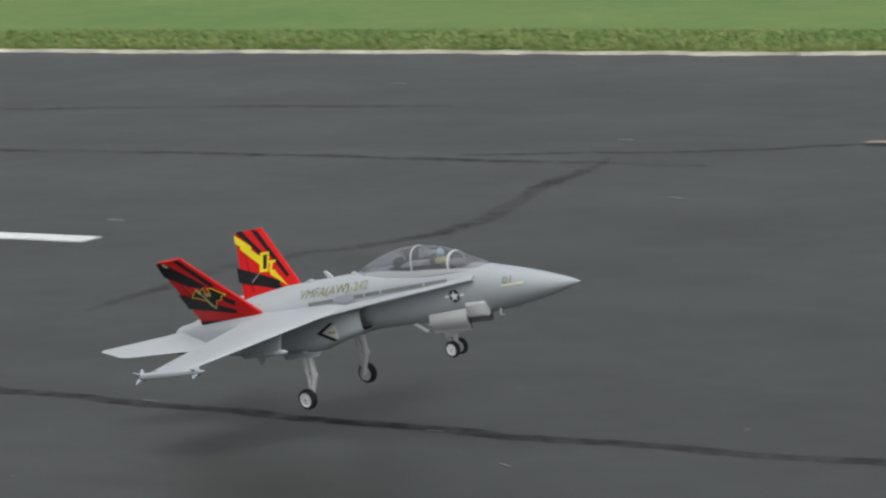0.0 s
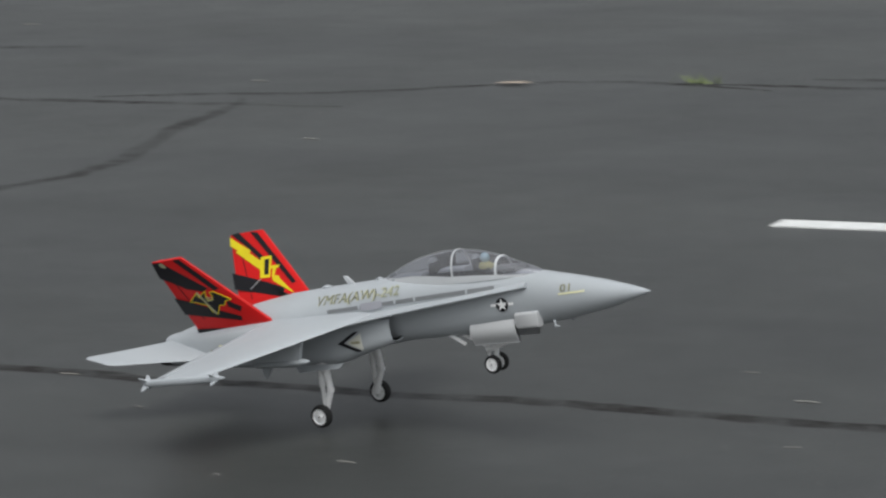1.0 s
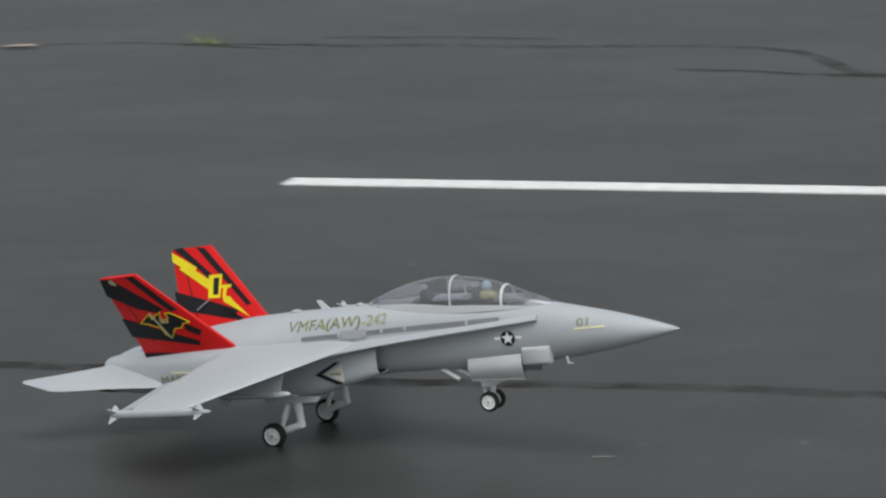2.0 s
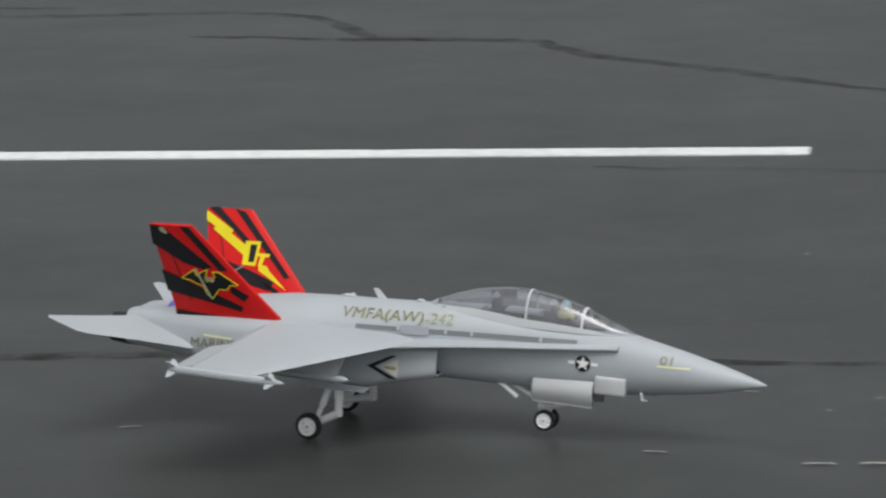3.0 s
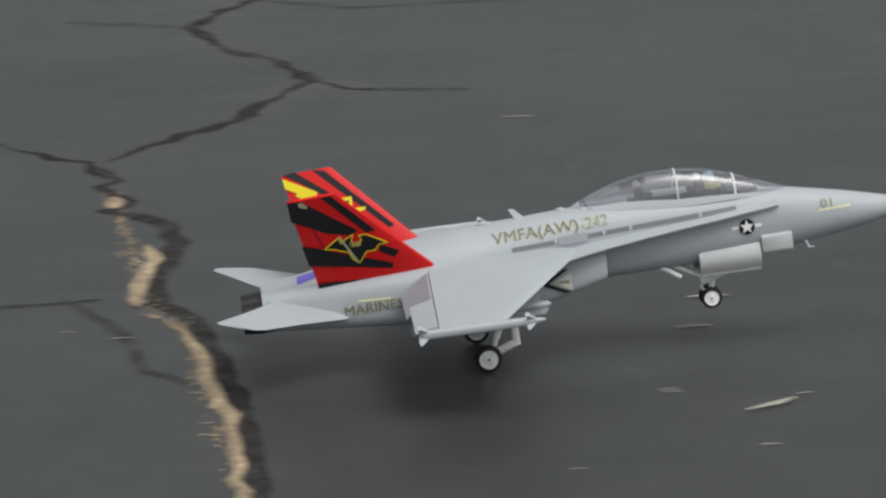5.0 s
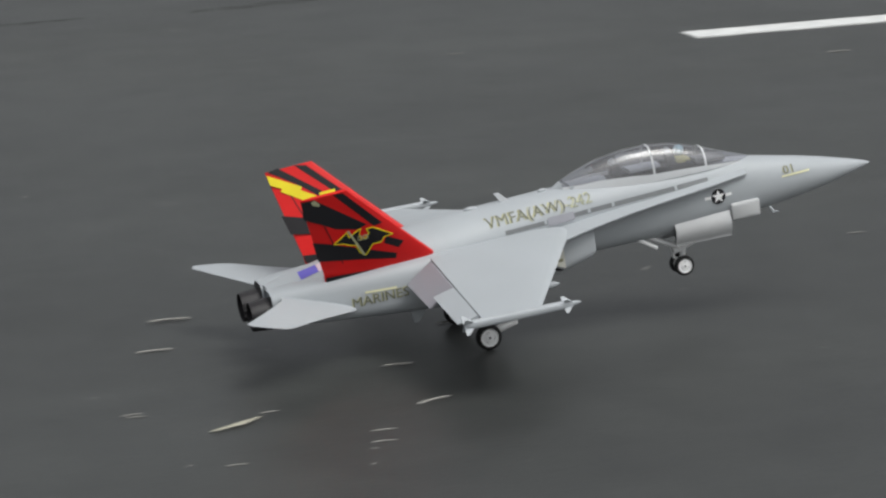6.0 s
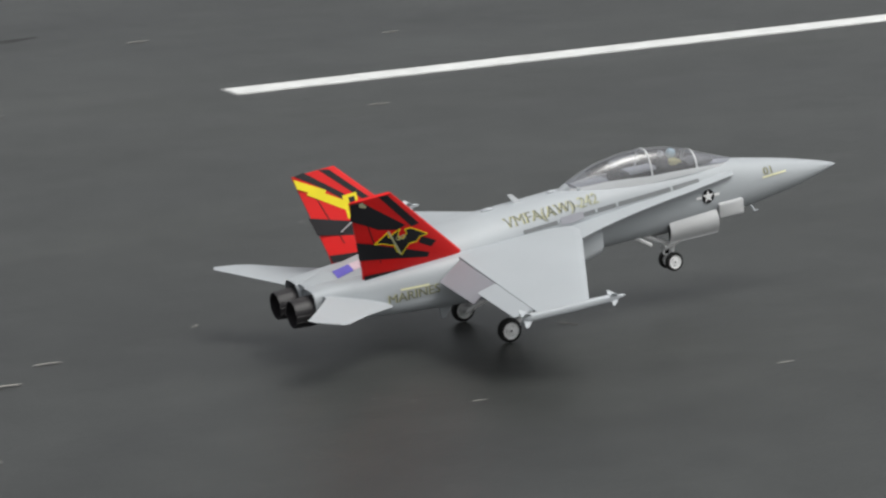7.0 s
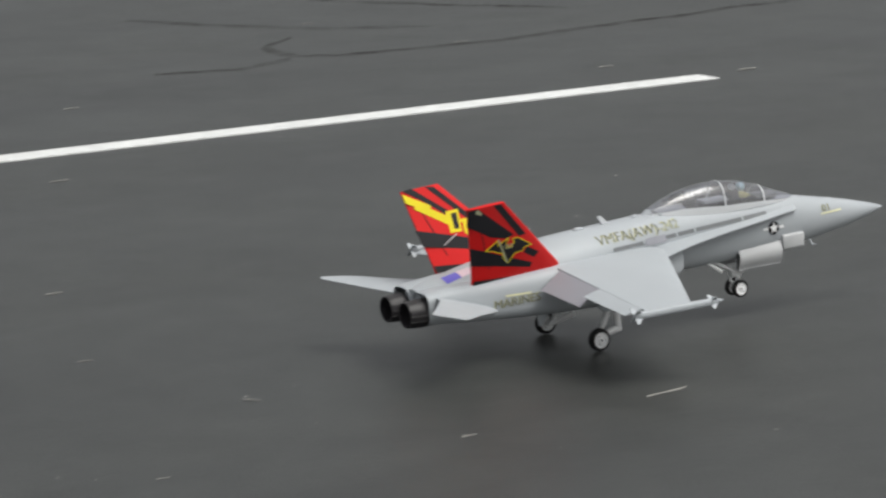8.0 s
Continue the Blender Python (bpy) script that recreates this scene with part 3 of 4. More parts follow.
def canopy(jet):
    stations = [(0.588, 0.2425, 0.010), (0.565, 0.252, 0.026), (0.53, 0.264, 0.037), (0.48, 0.2845, 0.045), (0.42, 0.3015, 0.050), (0.36, 0.3085, 0.051), (0.31, 0.3075, 0.050), (0.25, 0.298, 0.046), (0.20, 0.282, 0.038), (0.165, 0.2675, 0.026), (0.145, 0.257, 0.012)]
    stations = [(x, 0.246 + (top - 0.246) * 1.022 if top > 0.246 else top, w * 0.82) for x, top, w in stations]
    def arch(x, top, w, grow=0.0, low=0.236, angles=[math.pi * i / 18 for i in range(19)]):
        return [(x, (w + grow) * math.copysign(abs(math.cos(a)) ** 0.8, math.cos(a)), low + (top + grow - low) * abs(math.sin(a)) ** 0.85) for a in angles]
    def sill_angle(x):
        return radians(10 + 15 * max(0, min(1, (0.36 - x) / 0.16)) ** 1.2 + 14 * max(0, (0.2 - x) / 0.035))
    def at(x):
        for a, b in zip(stations, stations[1:]):
            if a[0] >= x >= b[0]:
                f = (a[0] - x) / (a[0] - b[0])
                return tuple(p + (q - p) * f for p, q in zip(a, b))
    bm = bmesh.new()
    def skin(bm, part_of):
        rows = [[bm.verts.new(p) for p in arch(*s)] for s in part_of]
        for a, b in zip(rows, rows[1:]):
            for i in range(18):
                bm.faces.new((a[i], a[i + 1], b[i + 1], b[i]))
    skin(bm, stations[:10])
    shell = part("canopy", bm, GLASS, jet, "clear bubble canopy over two seats", 60)
    shell.visible_shadow = False
    bm = bmesh.new()
    skin(bm, stations[9:])
    part("canopy_fairing", bm, GREY, jet, "", 60)
    for x, t in ((0.482, 0.0050), (0.364, 0.0036)):
        bm = bmesh.new()
        front, rear = at(x + t / 2), at(x - t / 2)
        loft(bm, [arch(*front, grow=0.0006), arch(*rear, grow=0.0006), arch(*rear, grow=-0.002), arch(*front, grow=-0.002), arch(*front, grow=0.0006)], caps=False)
        bow = part("canopy_bow", bm, RIM_GREY, shell, "pale grey canopy bow")
    for side in (-1, 1):
        bm = bmesh.new()
        rings = []
        for x, top, w in stations[1:-1]:
            span = [sill_angle(x) * k / 3 for k in range(4)]
            o = arch(x, top, w, 0.0012, angles=span)
            inner = arch(x, top, w, -0.002, angles=span)
            rings.append([(p[0], side * p[1], p[2]) for p in o + inner[::-1]])
        loft(bm, rings)
        part("canopy_sill", bm, RIM_GREY, shell)
    bm = bmesh.new()
    block(bm, 0.25, 0.49, -0.028, 0.028, 0.243, 0.2545, 0.002)
    part("cockpit_floor", bm, DARK, jet, "dark grey cockpit floor")
    for side in (-1, 1):
        bm = bmesh.new()
        block(bm, 0.285, 0.455, side * 0.029 - 0.002, side * 0.029 + 0.002, 0.243, 0.2615, 0.001)
        part("cockpit_side_console", bm, DARK, jet, "black side console")
    for x in (0.420, 0.295):
        bm = bmesh.new()
        block(bm, x - 0.014, x + 0.002, -0.017, 0.017, 0.25, 0.284, 0.004)
        block(bm, x - 0.012, x + 0.035, -0.017, 0.017, 0.25, 0.261, 0.003)
        part("seat", bm, DARK, jet, "black cockpit seat")
        bm = bmesh.new()
        block(bm, x - 0.016, x - 0.003, -0.011, 0.011, 0.280, 0.294, 0.004)
        part("headrest", bm, GREY, jet, "pale grey headrest")
    for x0, x1, z in ((0.465, 0.53, 0.262), (0.315, 0.385, 0.268), (0.18, 0.262, 0.262)):
        bm = bmesh.new()
        loft(bm, [[(x, s * 0.027 * k, z0) for s, z0 in ((-1, 0.25), (-1, z - 0.004), (-0.6, z), (0.6, z), (1, z - 0.004), (1, 0.25))] for x, k in ((x0, 1.0), (x1, 0.85))])
        part("coaming", bm, GREY if x0 < 0.4 else SLATE, jet, "grey cockpit coaming")
    bm = bmesh.new()
    bmesh.ops.create_uvsphere(bm, u_segments=16, v_segments=10, radius=0.0115, matrix=Matrix.Translation((0.436, 0, 0.284)))
    for f in bm.faces:
        f.material_index = 0
    n = len(bm.faces)
    loft(bm, [oval(0.424, 0.274, 0.25, 0.014, 0.262, 2.4, 16), oval(0.438, 0.275, 0.25, 0.016, 0.262, 2.4, 16), oval(0.456, 0.266, 0.25, 0.012, 0.260, 2.4, 16)])
    bm.faces.ensure_lookup_table()
    for f in bm.faces[n:]:
        f.material_index = 1
    part("pilot_figure", bm, [HELMET, OLIVE], jet, "small toy pilot with pale blue helmet")


def lerp(a, b, f):
    return a + (b - a) * f


def wing_z(y):
    return 0.180 - (abs(y) - 0.148) * 0.085


def lead_x(y):
    return 0.120 - (abs(y) - 0.148) * 0.494


def hinge_x(y):
    return -0.163 - (abs(y) - 0.131) * 0.03


def wing(jet, side):
    bm = bmesh.new()
    rings = []
    for y in (0.06, 0.10, 0.148, 0.25, 0.36, 0.47, 0.497):
        xl, xh, z = lead_x(max(y, 0.10)), hinge_x(y), wing_z(max(y, 0.1))
        c = xl - xh
        t = 0.024 - 0.030 * (y - 0.06)
        prof = [(0, 0.0), (0.02, 0.20), (0.08, 0.36), (0.22, 0.5), (0.45, 0.52), (0.75, 0.42), (1.0, 0.30), (1.0, -0.30), (0.75, -0.40), (0.4, -0.42), (0.15, -0.33), (0.03, -0.15)]
        rings.append([(xl - f * c, side * y, z + h * t) for f, h in prof])
    loft(bm, rings)
    main = part("wing", bm, GREY, jet, "light grey swept wing with lowered flap")
    for name, ya, yb, chord, down in (("flap", 0.128, 0.298, 0.067, 30), ("aileron", 0.302, 0.478, 0.047, 9)):
        bm = bmesh.new()
        rings = []
        for y in (ya, yb):
            x0, z0 = hinge_x(y) - 0.003, wing_z(y) + 0.002
            t = (0.024 - 0.030 * (y - 0.06)) * 0.30
            ch = chord * (1 - 0.35 * (y - ya))
            ring = []
            for f, h in ((0, 0.9), (0.5, 0.62), (1, 0.10), (1, -0.10), (0.5, -0.55), (0, -0.9), (-0.03, 0)):
                u, w = -f * ch, h * t
                a = radians(down)
                ring.append((x0 + u * math.cos(a) + w * math.sin(a) * -1, side * y, z0 + u * math.sin(a) + w * math.cos(a)))
            rings.append(ring)
        loft(bm, rings)
        part(name, bm, GREY_B if name == "flap" else GREY, main, "lowered grey flap" if name == "flap" else "")
    # wingtip rail
    z = wing_z(0.505)
    bm = bmesh.new()
    loft(bm, [oval(x, z + h, z - h, w, z, 3.0, 16, side * 0.508) for x, h, w in ((0.027, 0.001, 0.001), (0.018, 0.004, 0.004), (0.010, 0.0045, 0.0045), (0.006, 0.006, 0.006), (-0.01, 0.008, 0.008), (-0.10, 0.009, 0.010), (-0.195, 0.0085, 0.009), (-0.208, 0.008, 0.007), (-0.215, 0.003, 0.003))])
    rail = part("wingtip_rail", bm, GREY, main)
    for x0, x1, s in ((-0.010, 0.010, 0.019), (-0.216, -0.192, 0.022)):
        for a in (45, 135, 225, 315):
            bm = bmesh.new()
            cy, cz = math.cos(radians(a)), math.sin(radians(a))
            prism(bm, [(x1, 0.004), (x0, 0.004), (x0, s), (x0 + 0.006, s)], lambda u, v, w: (u, side * 0.508 + v * cy - w * cz, z + v * cz + w * cy), 0.002)
            fin = part("rail_fin", bm, GREY, main)
    # underwing pylon
    bm = bmesh.new()
    y, z = 0.245, wing_z(0.245)
    prism(bm, [(0.055, z - 0.003), (-0.11, z - 0.003), (-0.095, z - 0.05), (0.035, z - 0.055)], lambda u, v, w: (u, side * y + w, v), 0.010)
    loft(bm, [oval(x, z - 0.052 + h, z - 0.052 - h, h, z - 0.052, 2, 14, side * y) for x, h in ((0.065, 0.001), (0.055, 0.006), (0.03, 0.008), (-0.09, 0.008), (-0.10, 0.004))])
    part("pylon", bm, GREY, main, "grey underwing pylon")
    return main


def lex(jet, side):
    """The long strake that runs from the wing root to the cockpit."""
    bm = bmesh.new()
    rings = []
    for x, y in ((0.565, 0.0520), (0.50, 0.0625), (0.44, 0.073), (0.36, 0.082), (0.28, 0.096), (0.21, 0.114), (0.16, 0.131), (0.122, 0.148), (0.06, 0.152), (0.0, 0.155)):
        z = lerp(0.180, 0.2155, max(0, (x - 0.12)) / 0.445)
        zi = z + 0.004
        rings.append([(x, side * y, z + 0.001), (x, side * lerp(0.04, y, 0.6), zi + 0.002), (x, side * 0.04, zi + 0.006), (x, side * 0.04, zi - 0.010), (x, side * lerp(0.04, y, 0.6), zi - 0.007), (x, side * y, z - 0.0015)])
    loft(bm, rings)
    part("strake", bm, GREY, jet, "long light grey leading-edge strake")


FIN_ROOT = Vector((-0.148, 0.089, 0.199))
FIN_UP = Vector((0, 0.354, 0.935))


def fin_place(side, face):
    """Places (aft, up, out) on a fin: face 1 is its outer side, -1 its inner side."""
    out = Vector((0, 0.935, -0.354))
    def put(u, v, w):
        p = FIN_ROOT + Vector((-u, 0, 0)) + FIN_UP * v + out * (w + face * 0.0062 * max(0.25, 1 - 1.6 * max(0, v)))
        return (p.x, side * p.y, p.z)
    return put


FIN_SHAPE = [(0.0, -0.002), (0.185, 0.193), (0.278, 0.186), (0.236, -0.018), (0.236, -0.05), (0.0, -0.03)]
FIN_DECALS = [  # name, paint, face, outline aft and up from the foot of the leading edge, thickness
    ("black_stripe", BLACK, 1, [(0.277, 0.186), (0.25, 0.187), (0.143, 0.104), (0.162, 0.096), (0.208, 0.107), (0.238, 0.125), (0.274, 0.144)], 0.0008),
    ("black_stripe", BLACK, 1, [(0.211, 0.191), (0.19, 0.191), (0.11, 0.101), (0.128, 0.097)], 0.0008),
    ("black_stripe", BLACK, 1, [(0.103, 0.066), (0.066, 0.046), (0.077, 0.032), (0.108, 0.05)], 0.0008),
    ("black_stripe", BLACK, 1, [(0.259, 0.085), (0.225, 0.074), (0.081, 0.019), (0.084, 0.007), (0.157, 0.021), (0.249, 0.037)], 0.0008),
    ("black_stripe", BLACK, 1, [(0.235, -0.007), (0.084, -0.011), (0.087, -0.025), (0.234, -0.025)], 0.0008),
    ("bat_emblem", BLACK, 1, [(0.214, 0.071), (0.186, 0.093), (0.181, 0.08), (0.17, 0.089), (0.156, 0.097), (0.16, 0.083), (0.156, 0.07), (0.146, 0.073), (0.139, 0.082), (0.144, 0.093), (0.13, 0.094), (0.089, 0.069), (0.107, 0.066), (0.114, 0.055), (0.132, 0.054), (0.148, 0.03), (0.161, 0.041), (0.167, 0.058), (0.181, 0.062), (0.194, 0.068)], 0.0014),
    ("emblem_outline", YELLOW, 1, [(0.214, 0.071), (0.186, 0.093), (0.181, 0.08), (0.17, 0.089), (0.156, 0.097), (0.16, 0.083), (0.156, 0.07), (0.146, 0.073), (0.139, 0.082), (0.144, 0.093), (0.13, 0.094), (0.089, 0.069), (0.107, 0.066), (0.114, 0.055), (0.132, 0.054), (0.148, 0.03), (0.161, 0.041), (0.167, 0.058), (0.181, 0.062), (0.194, 0.068)], 0.0024),
    ("emblem_staff", GOLD, 1, [(0.185, 0.0955), (0.181, 0.097), (0.149, 0.033), (0.153, 0.031)], 0.0030),
    ("emblem_face_outline", GOLD, 1, [(0.163, 0.078), (0.157, 0.08), (0.154, 0.075), (0.149, 0.079), (0.143, 0.078), (0.142, 0.072), (0.148, 0.069), (0.152, 0.073), (0.157, 0.069), (0.162, 0.071)], 0.0026),
    ("fin_number", GOLD, 1, [(0.257, 0.183), (0.249, 0.186), (0.238, 0.174), (0.241, 0.17), (0.254, 0.175)], 0.0018),
    ("black_stripe", BLACK, -1, [(0.273, 0.188), (0.25, 0.192), (0.168, 0.127), (0.175, 0.116), (0.21, 0.145)], 0.0008),
    ("black_stripe", BLACK, -1, [(0.215, 0.192), (0.189, 0.187), (0.06, 0.055), (0.072, 0.051)], 0.0008),
    ("black_stripe", BLACK, -1, [(0.143, 0.051), (0.079, 0.024), (0.087, 0.014)], 0.0008),
    ("black_stripe", BLACK, -1, [(0.265, 0.091), (0.154, 0.061), (0.094, 0.042), (0.101, 0.02), (0.254, 0.049)], 0.0008),
    ("black_stripe", BLACK, -1, [(0.239, 0.0), (0.153, -0.007), (0.103, -0.013), (0.106, -0.024), (0.235, -0.017)], 0.0008),
    ("lightning_bolt", YELLOW, -1, [(0.277, 0.181), (0.208, 0.144), (0.212, 0.137), (0.168, 0.111), (0.17, 0.089), (0.255, 0.142), (0.25, 0.147), (0.274, 0.159)], 0.0014),
    ("lightning_bolt", YELLOW, -1, [(0.138, 0.076), (0.117, 0.074), (0.11, 0.065), (0.062, 0.025), (0.133, 0.062)], 0.0014),
    ("letter_d", YELLOW, -1, [(0.175, 0.124), (0.14, 0.126), (0.143, 0.071), (0.174, 0.071)], 0.0020),
    ("letter_d_inner", BLACK, -1, [(0.162, 0.117), (0.147, 0.118), (0.148, 0.079), (0.161, 0.079)], 0.0028),
    ("letter_t", YELLOW, -1, [(0.144, 0.1), (0.114, 0.101), (0.116, 0.094), (0.125, 0.093), (0.129, 0.074), (0.137, 0.074), (0.135, 0.093), (0.145, 0.093)], 0.0026),
    ("black_tip", BLACK, -1, [(0.277, 0.181), (0.273, 0.159), (0.269, 0.156), (0.276, 0.177)], 0.0012),
]


def tail_fin(jet, side):
    bm = bmesh.new()
    n = 10
    rings = []
    for i in range(n + 1):
        v = -0.045 + (0.188 + 0.045) * i / n
        f = max(0.0, v) / 0.19
        le, te = lerp(0.0, 0.183, f), lerp(0.238, 0.279, f) if v > 0 else 0.236
        if v < 0:
            le = 0.0
        if side > 0:
            le -= 0.007
        t = 0.0062 * max(0.25, 1 - 1.6 * max(0, v))
        ring = []
        for c, h in ((0, 0), (0.015, 0.55), (0.06, 0.9), (0.2, 1), (0.75, 1), (1, 0.35), (1, -0.35), (0.75, -1), (0.2, -1), (0.06, -0.9), (0.015, -0.55)):
            p = FIN_ROOT + Vector((-lerp(le, te, c), 0, 0)) + FIN_UP * (v + 0.006 * (1 - c) * f) + Vector((0, 0.935, -0.354)) * h * t
            ring.append((p.x, side * p.y, p.z))
        rings.append(ring)
    loft(bm, rings)
    fin = part("tail_fin", bm, RED, jet, "canted red tail fin with black sunburst stripes", 30)
    for name, mat, face, outline, lift in FIN_DECALS:
        if (face > 0) != (side < 0):
            continue
        bm = bmesh.new()
        if name.endswith("outline"):
            put = fin_place(side, face)
            for (u0, v0), (u1, v1) in zip(outline, outline[1:] + outline[:1]):
                l = math.hypot(u1 - u0, v1 - v0) or 1
                du, dv = (u1 - u0) / l * 0.0010, (v1 - v0) / l * 0.0010
                prism(bm, [(u0 - du - dv, v0 - dv + du), (u1 + du - dv, v1 + dv + du), (u1 + du + dv, v1 + dv - du), (u0 - du + dv, v0 - dv - du)], put, lift)
        else:
            prism(bm, outline, fin_place(side, face), lift)
        part(name, bm, mat, fin, smooth=0)
    # rudder joint and rod
    bm = bmesh.new()
    put = fin_place(side, 1 if side < 0 else -1)
    prism(bm, [(0.196, 0.02), (0.198, 0.02), (0.243, 0.15), (0.241, 0.15)], put, 0.0006)
    part("rudder_joint", bm, BLACK, fin, smooth=0)
    bm = bmesh.new()
    rod = fin_place(side, -1)
    tube(bm, rod(0.20, 0.045, -0.004), rod(0.165, 0.066, -0.012), 0.0014, n=6)
    part("rudder_rod", bm, STEEL, fin)
    return fin


def stabilator(jet, side):
    """All-moving tailplane, its front edge held down."""
    bm = bmesh.new()
    rings = []
    right = ((0.085, -0.325, 0.122, -0.480, 0.166, 0.010), (0.115, -0.335, 0.116, -0.487, 0.167, 0.009), (0.19, -0.425, 0.134, -0.538, 0.171, 0.007), (0.265, -0.500, 0.149, -0.593, 0.176, 0.005), (0.282, -0.520, 0.155, -0.586, 0.175, 0.002))
    left = ((0.085, -0.325, 0.150, -0.480, 0.146, 0.010), (0.115, -0.335, 0.152, -0.487, 0.149, 0.009), (0.19, -0.425, 0.160, -0.538, 0.161, 0.007), (0.265, -0.500, 0.167, -0.593, 0.175, 0.005), (0.284, -0.522, 0.168, -0.586, 0.176, 0.002))
    for y, xl, zl, xt, zt, t in (right if side < 0 else left):
        ring = []
        for c, h in ((0, 0), (0.03, 0.5), (0.2, 1), (0.6, 0.8), (1, 0.2), (1, -0.2), (0.6, -0.8), (0.2, -1), (0.03, -0.5)):
            ring.append((lerp(xl, xt, c), side * y, lerp(zl, zt, c) + h * t / 2))
        rings.append(ring)
    loft(bm, rings)
    part("stabilator", bm, GREY, jet, "light grey all-moving tailplane")


def nozzle(jet, side):
    bm = bmesh.new()
    rings = spin(bm, [(0.0335, -0.480), (0.0335, -0.498), (0.0320, -0.525), (0.0298, -0.543), (0.0278, -0.543), (0.0285, -0.525), (0.027, -0.46)], "X", 28, (0, side * 0.045, 0.129))
    bm.faces.new([v for v in bm.verts[-28:]])
    ring = part("exhaust_nozzle", bm, NOZZLE, jet, "black ribbed exhaust nozzle")
    for i in range(14):
        a = 2 * math.pi * i / 14
        bm = bmesh.new()
        c, s = math.cos(a), math.sin(a)
        tube(bm, (-0.502, side * 0.045 + c * 0.0333, 0.129 + s * 0.0333), (-0.543, side * 0.045 + c * 0.0300, 0.129 + s * 0.0300), 0.0009, n=5)
        part("petal_rib", bm, NOZZLE, ring)


def lay_on(body_tree, outline_bm, side=-1, lift=0.0012):
    """Presses a flat decal, drawn in x and z, on to the flank of the fuselage."""
    for v in outline_bm.verts:
        hit = body_tree.ray_cast(Vector((v.co.x, side * 0.4, v.co.z)), Vector((0, -side, 0)))
        if hit[0] is not None:
            p = hit[0] + hit[1] * (lift if hit[1].y * side > 0 else -lift)
            v.co = p


def flat(outline, rows=1):
    bm = bmesh.new()
    bm.faces.new([bm.verts.new((x, 0, z)) for x, z in outline])
    bmesh.ops.subdivide_edges(bm, edges=bm.edges[:], cuts=rows, use_grid_fill=True)
    bmesh.ops.triangulate(bm, faces=bm.faces[:])
    return bm


def band(x0, x1, za0, za1, zb0, zb1, n=24):
    bm = bmesh.new()
    prev = None
    for i in range(n + 1):
        f = i / n
        a = bm.verts.new((lerp(x0, x1, f), 0, lerp(za0, za1, f)))
        b = bm.verts.new((lerp(x0, x1, f), 0, lerp(zb0, zb1, f)))
        if prev:
            bm.faces.new((prev[0], a, b, prev[1]))
        prev = (a, b)
    return bm


def lettering(words, x, z, height, width, slope=0.0, shear=0.0, bold=0.0):
    """Words in the built-in font as a mesh in x and z, fitted to a width."""
    cu = bpy.data.curves.new("lettering", "FONT")
    cu.body, cu.size, cu.resolution_u, cu.offset = words, 1.0, 3, bold
    ob = bpy.data.objects.new("lettering", cu)
    scene.collection.objects.link(ob)
    me = bpy.data.meshes.new_from_object(ob.evaluated_get(bpy.context.evaluated_depsgraph_get()))
    bm = bmesh.new()
    bm.from_mesh(me)
    bpy.data.objects.remove(ob)
    bpy.data.meshes.remove(me)
    xs, ys = [v.co.x for v in bm.verts], [v.co.y for v in bm.verts]
    kx, ky = width / (max(xs) - min(xs)), height / (max(ys) - min(ys))
    x0, y0 = min(xs), min(ys)
    for v in bm.verts:
        u, w = (v.co.x - x0) * kx, (v.co.y - y0) * ky
        v.co = (x + u + shear * w, 0, z + w + slope * u)
    bmesh.ops.triangulate(bm, faces=bm.faces[:])
    return bm


def ring_outline(x, z, r, n=20, start=0.0):
    return [(x + r * math.cos(start + 2 * math.pi * i / n), z + r * math.sin(start + 2 * math.pi * i / n)) for i in range(n)]


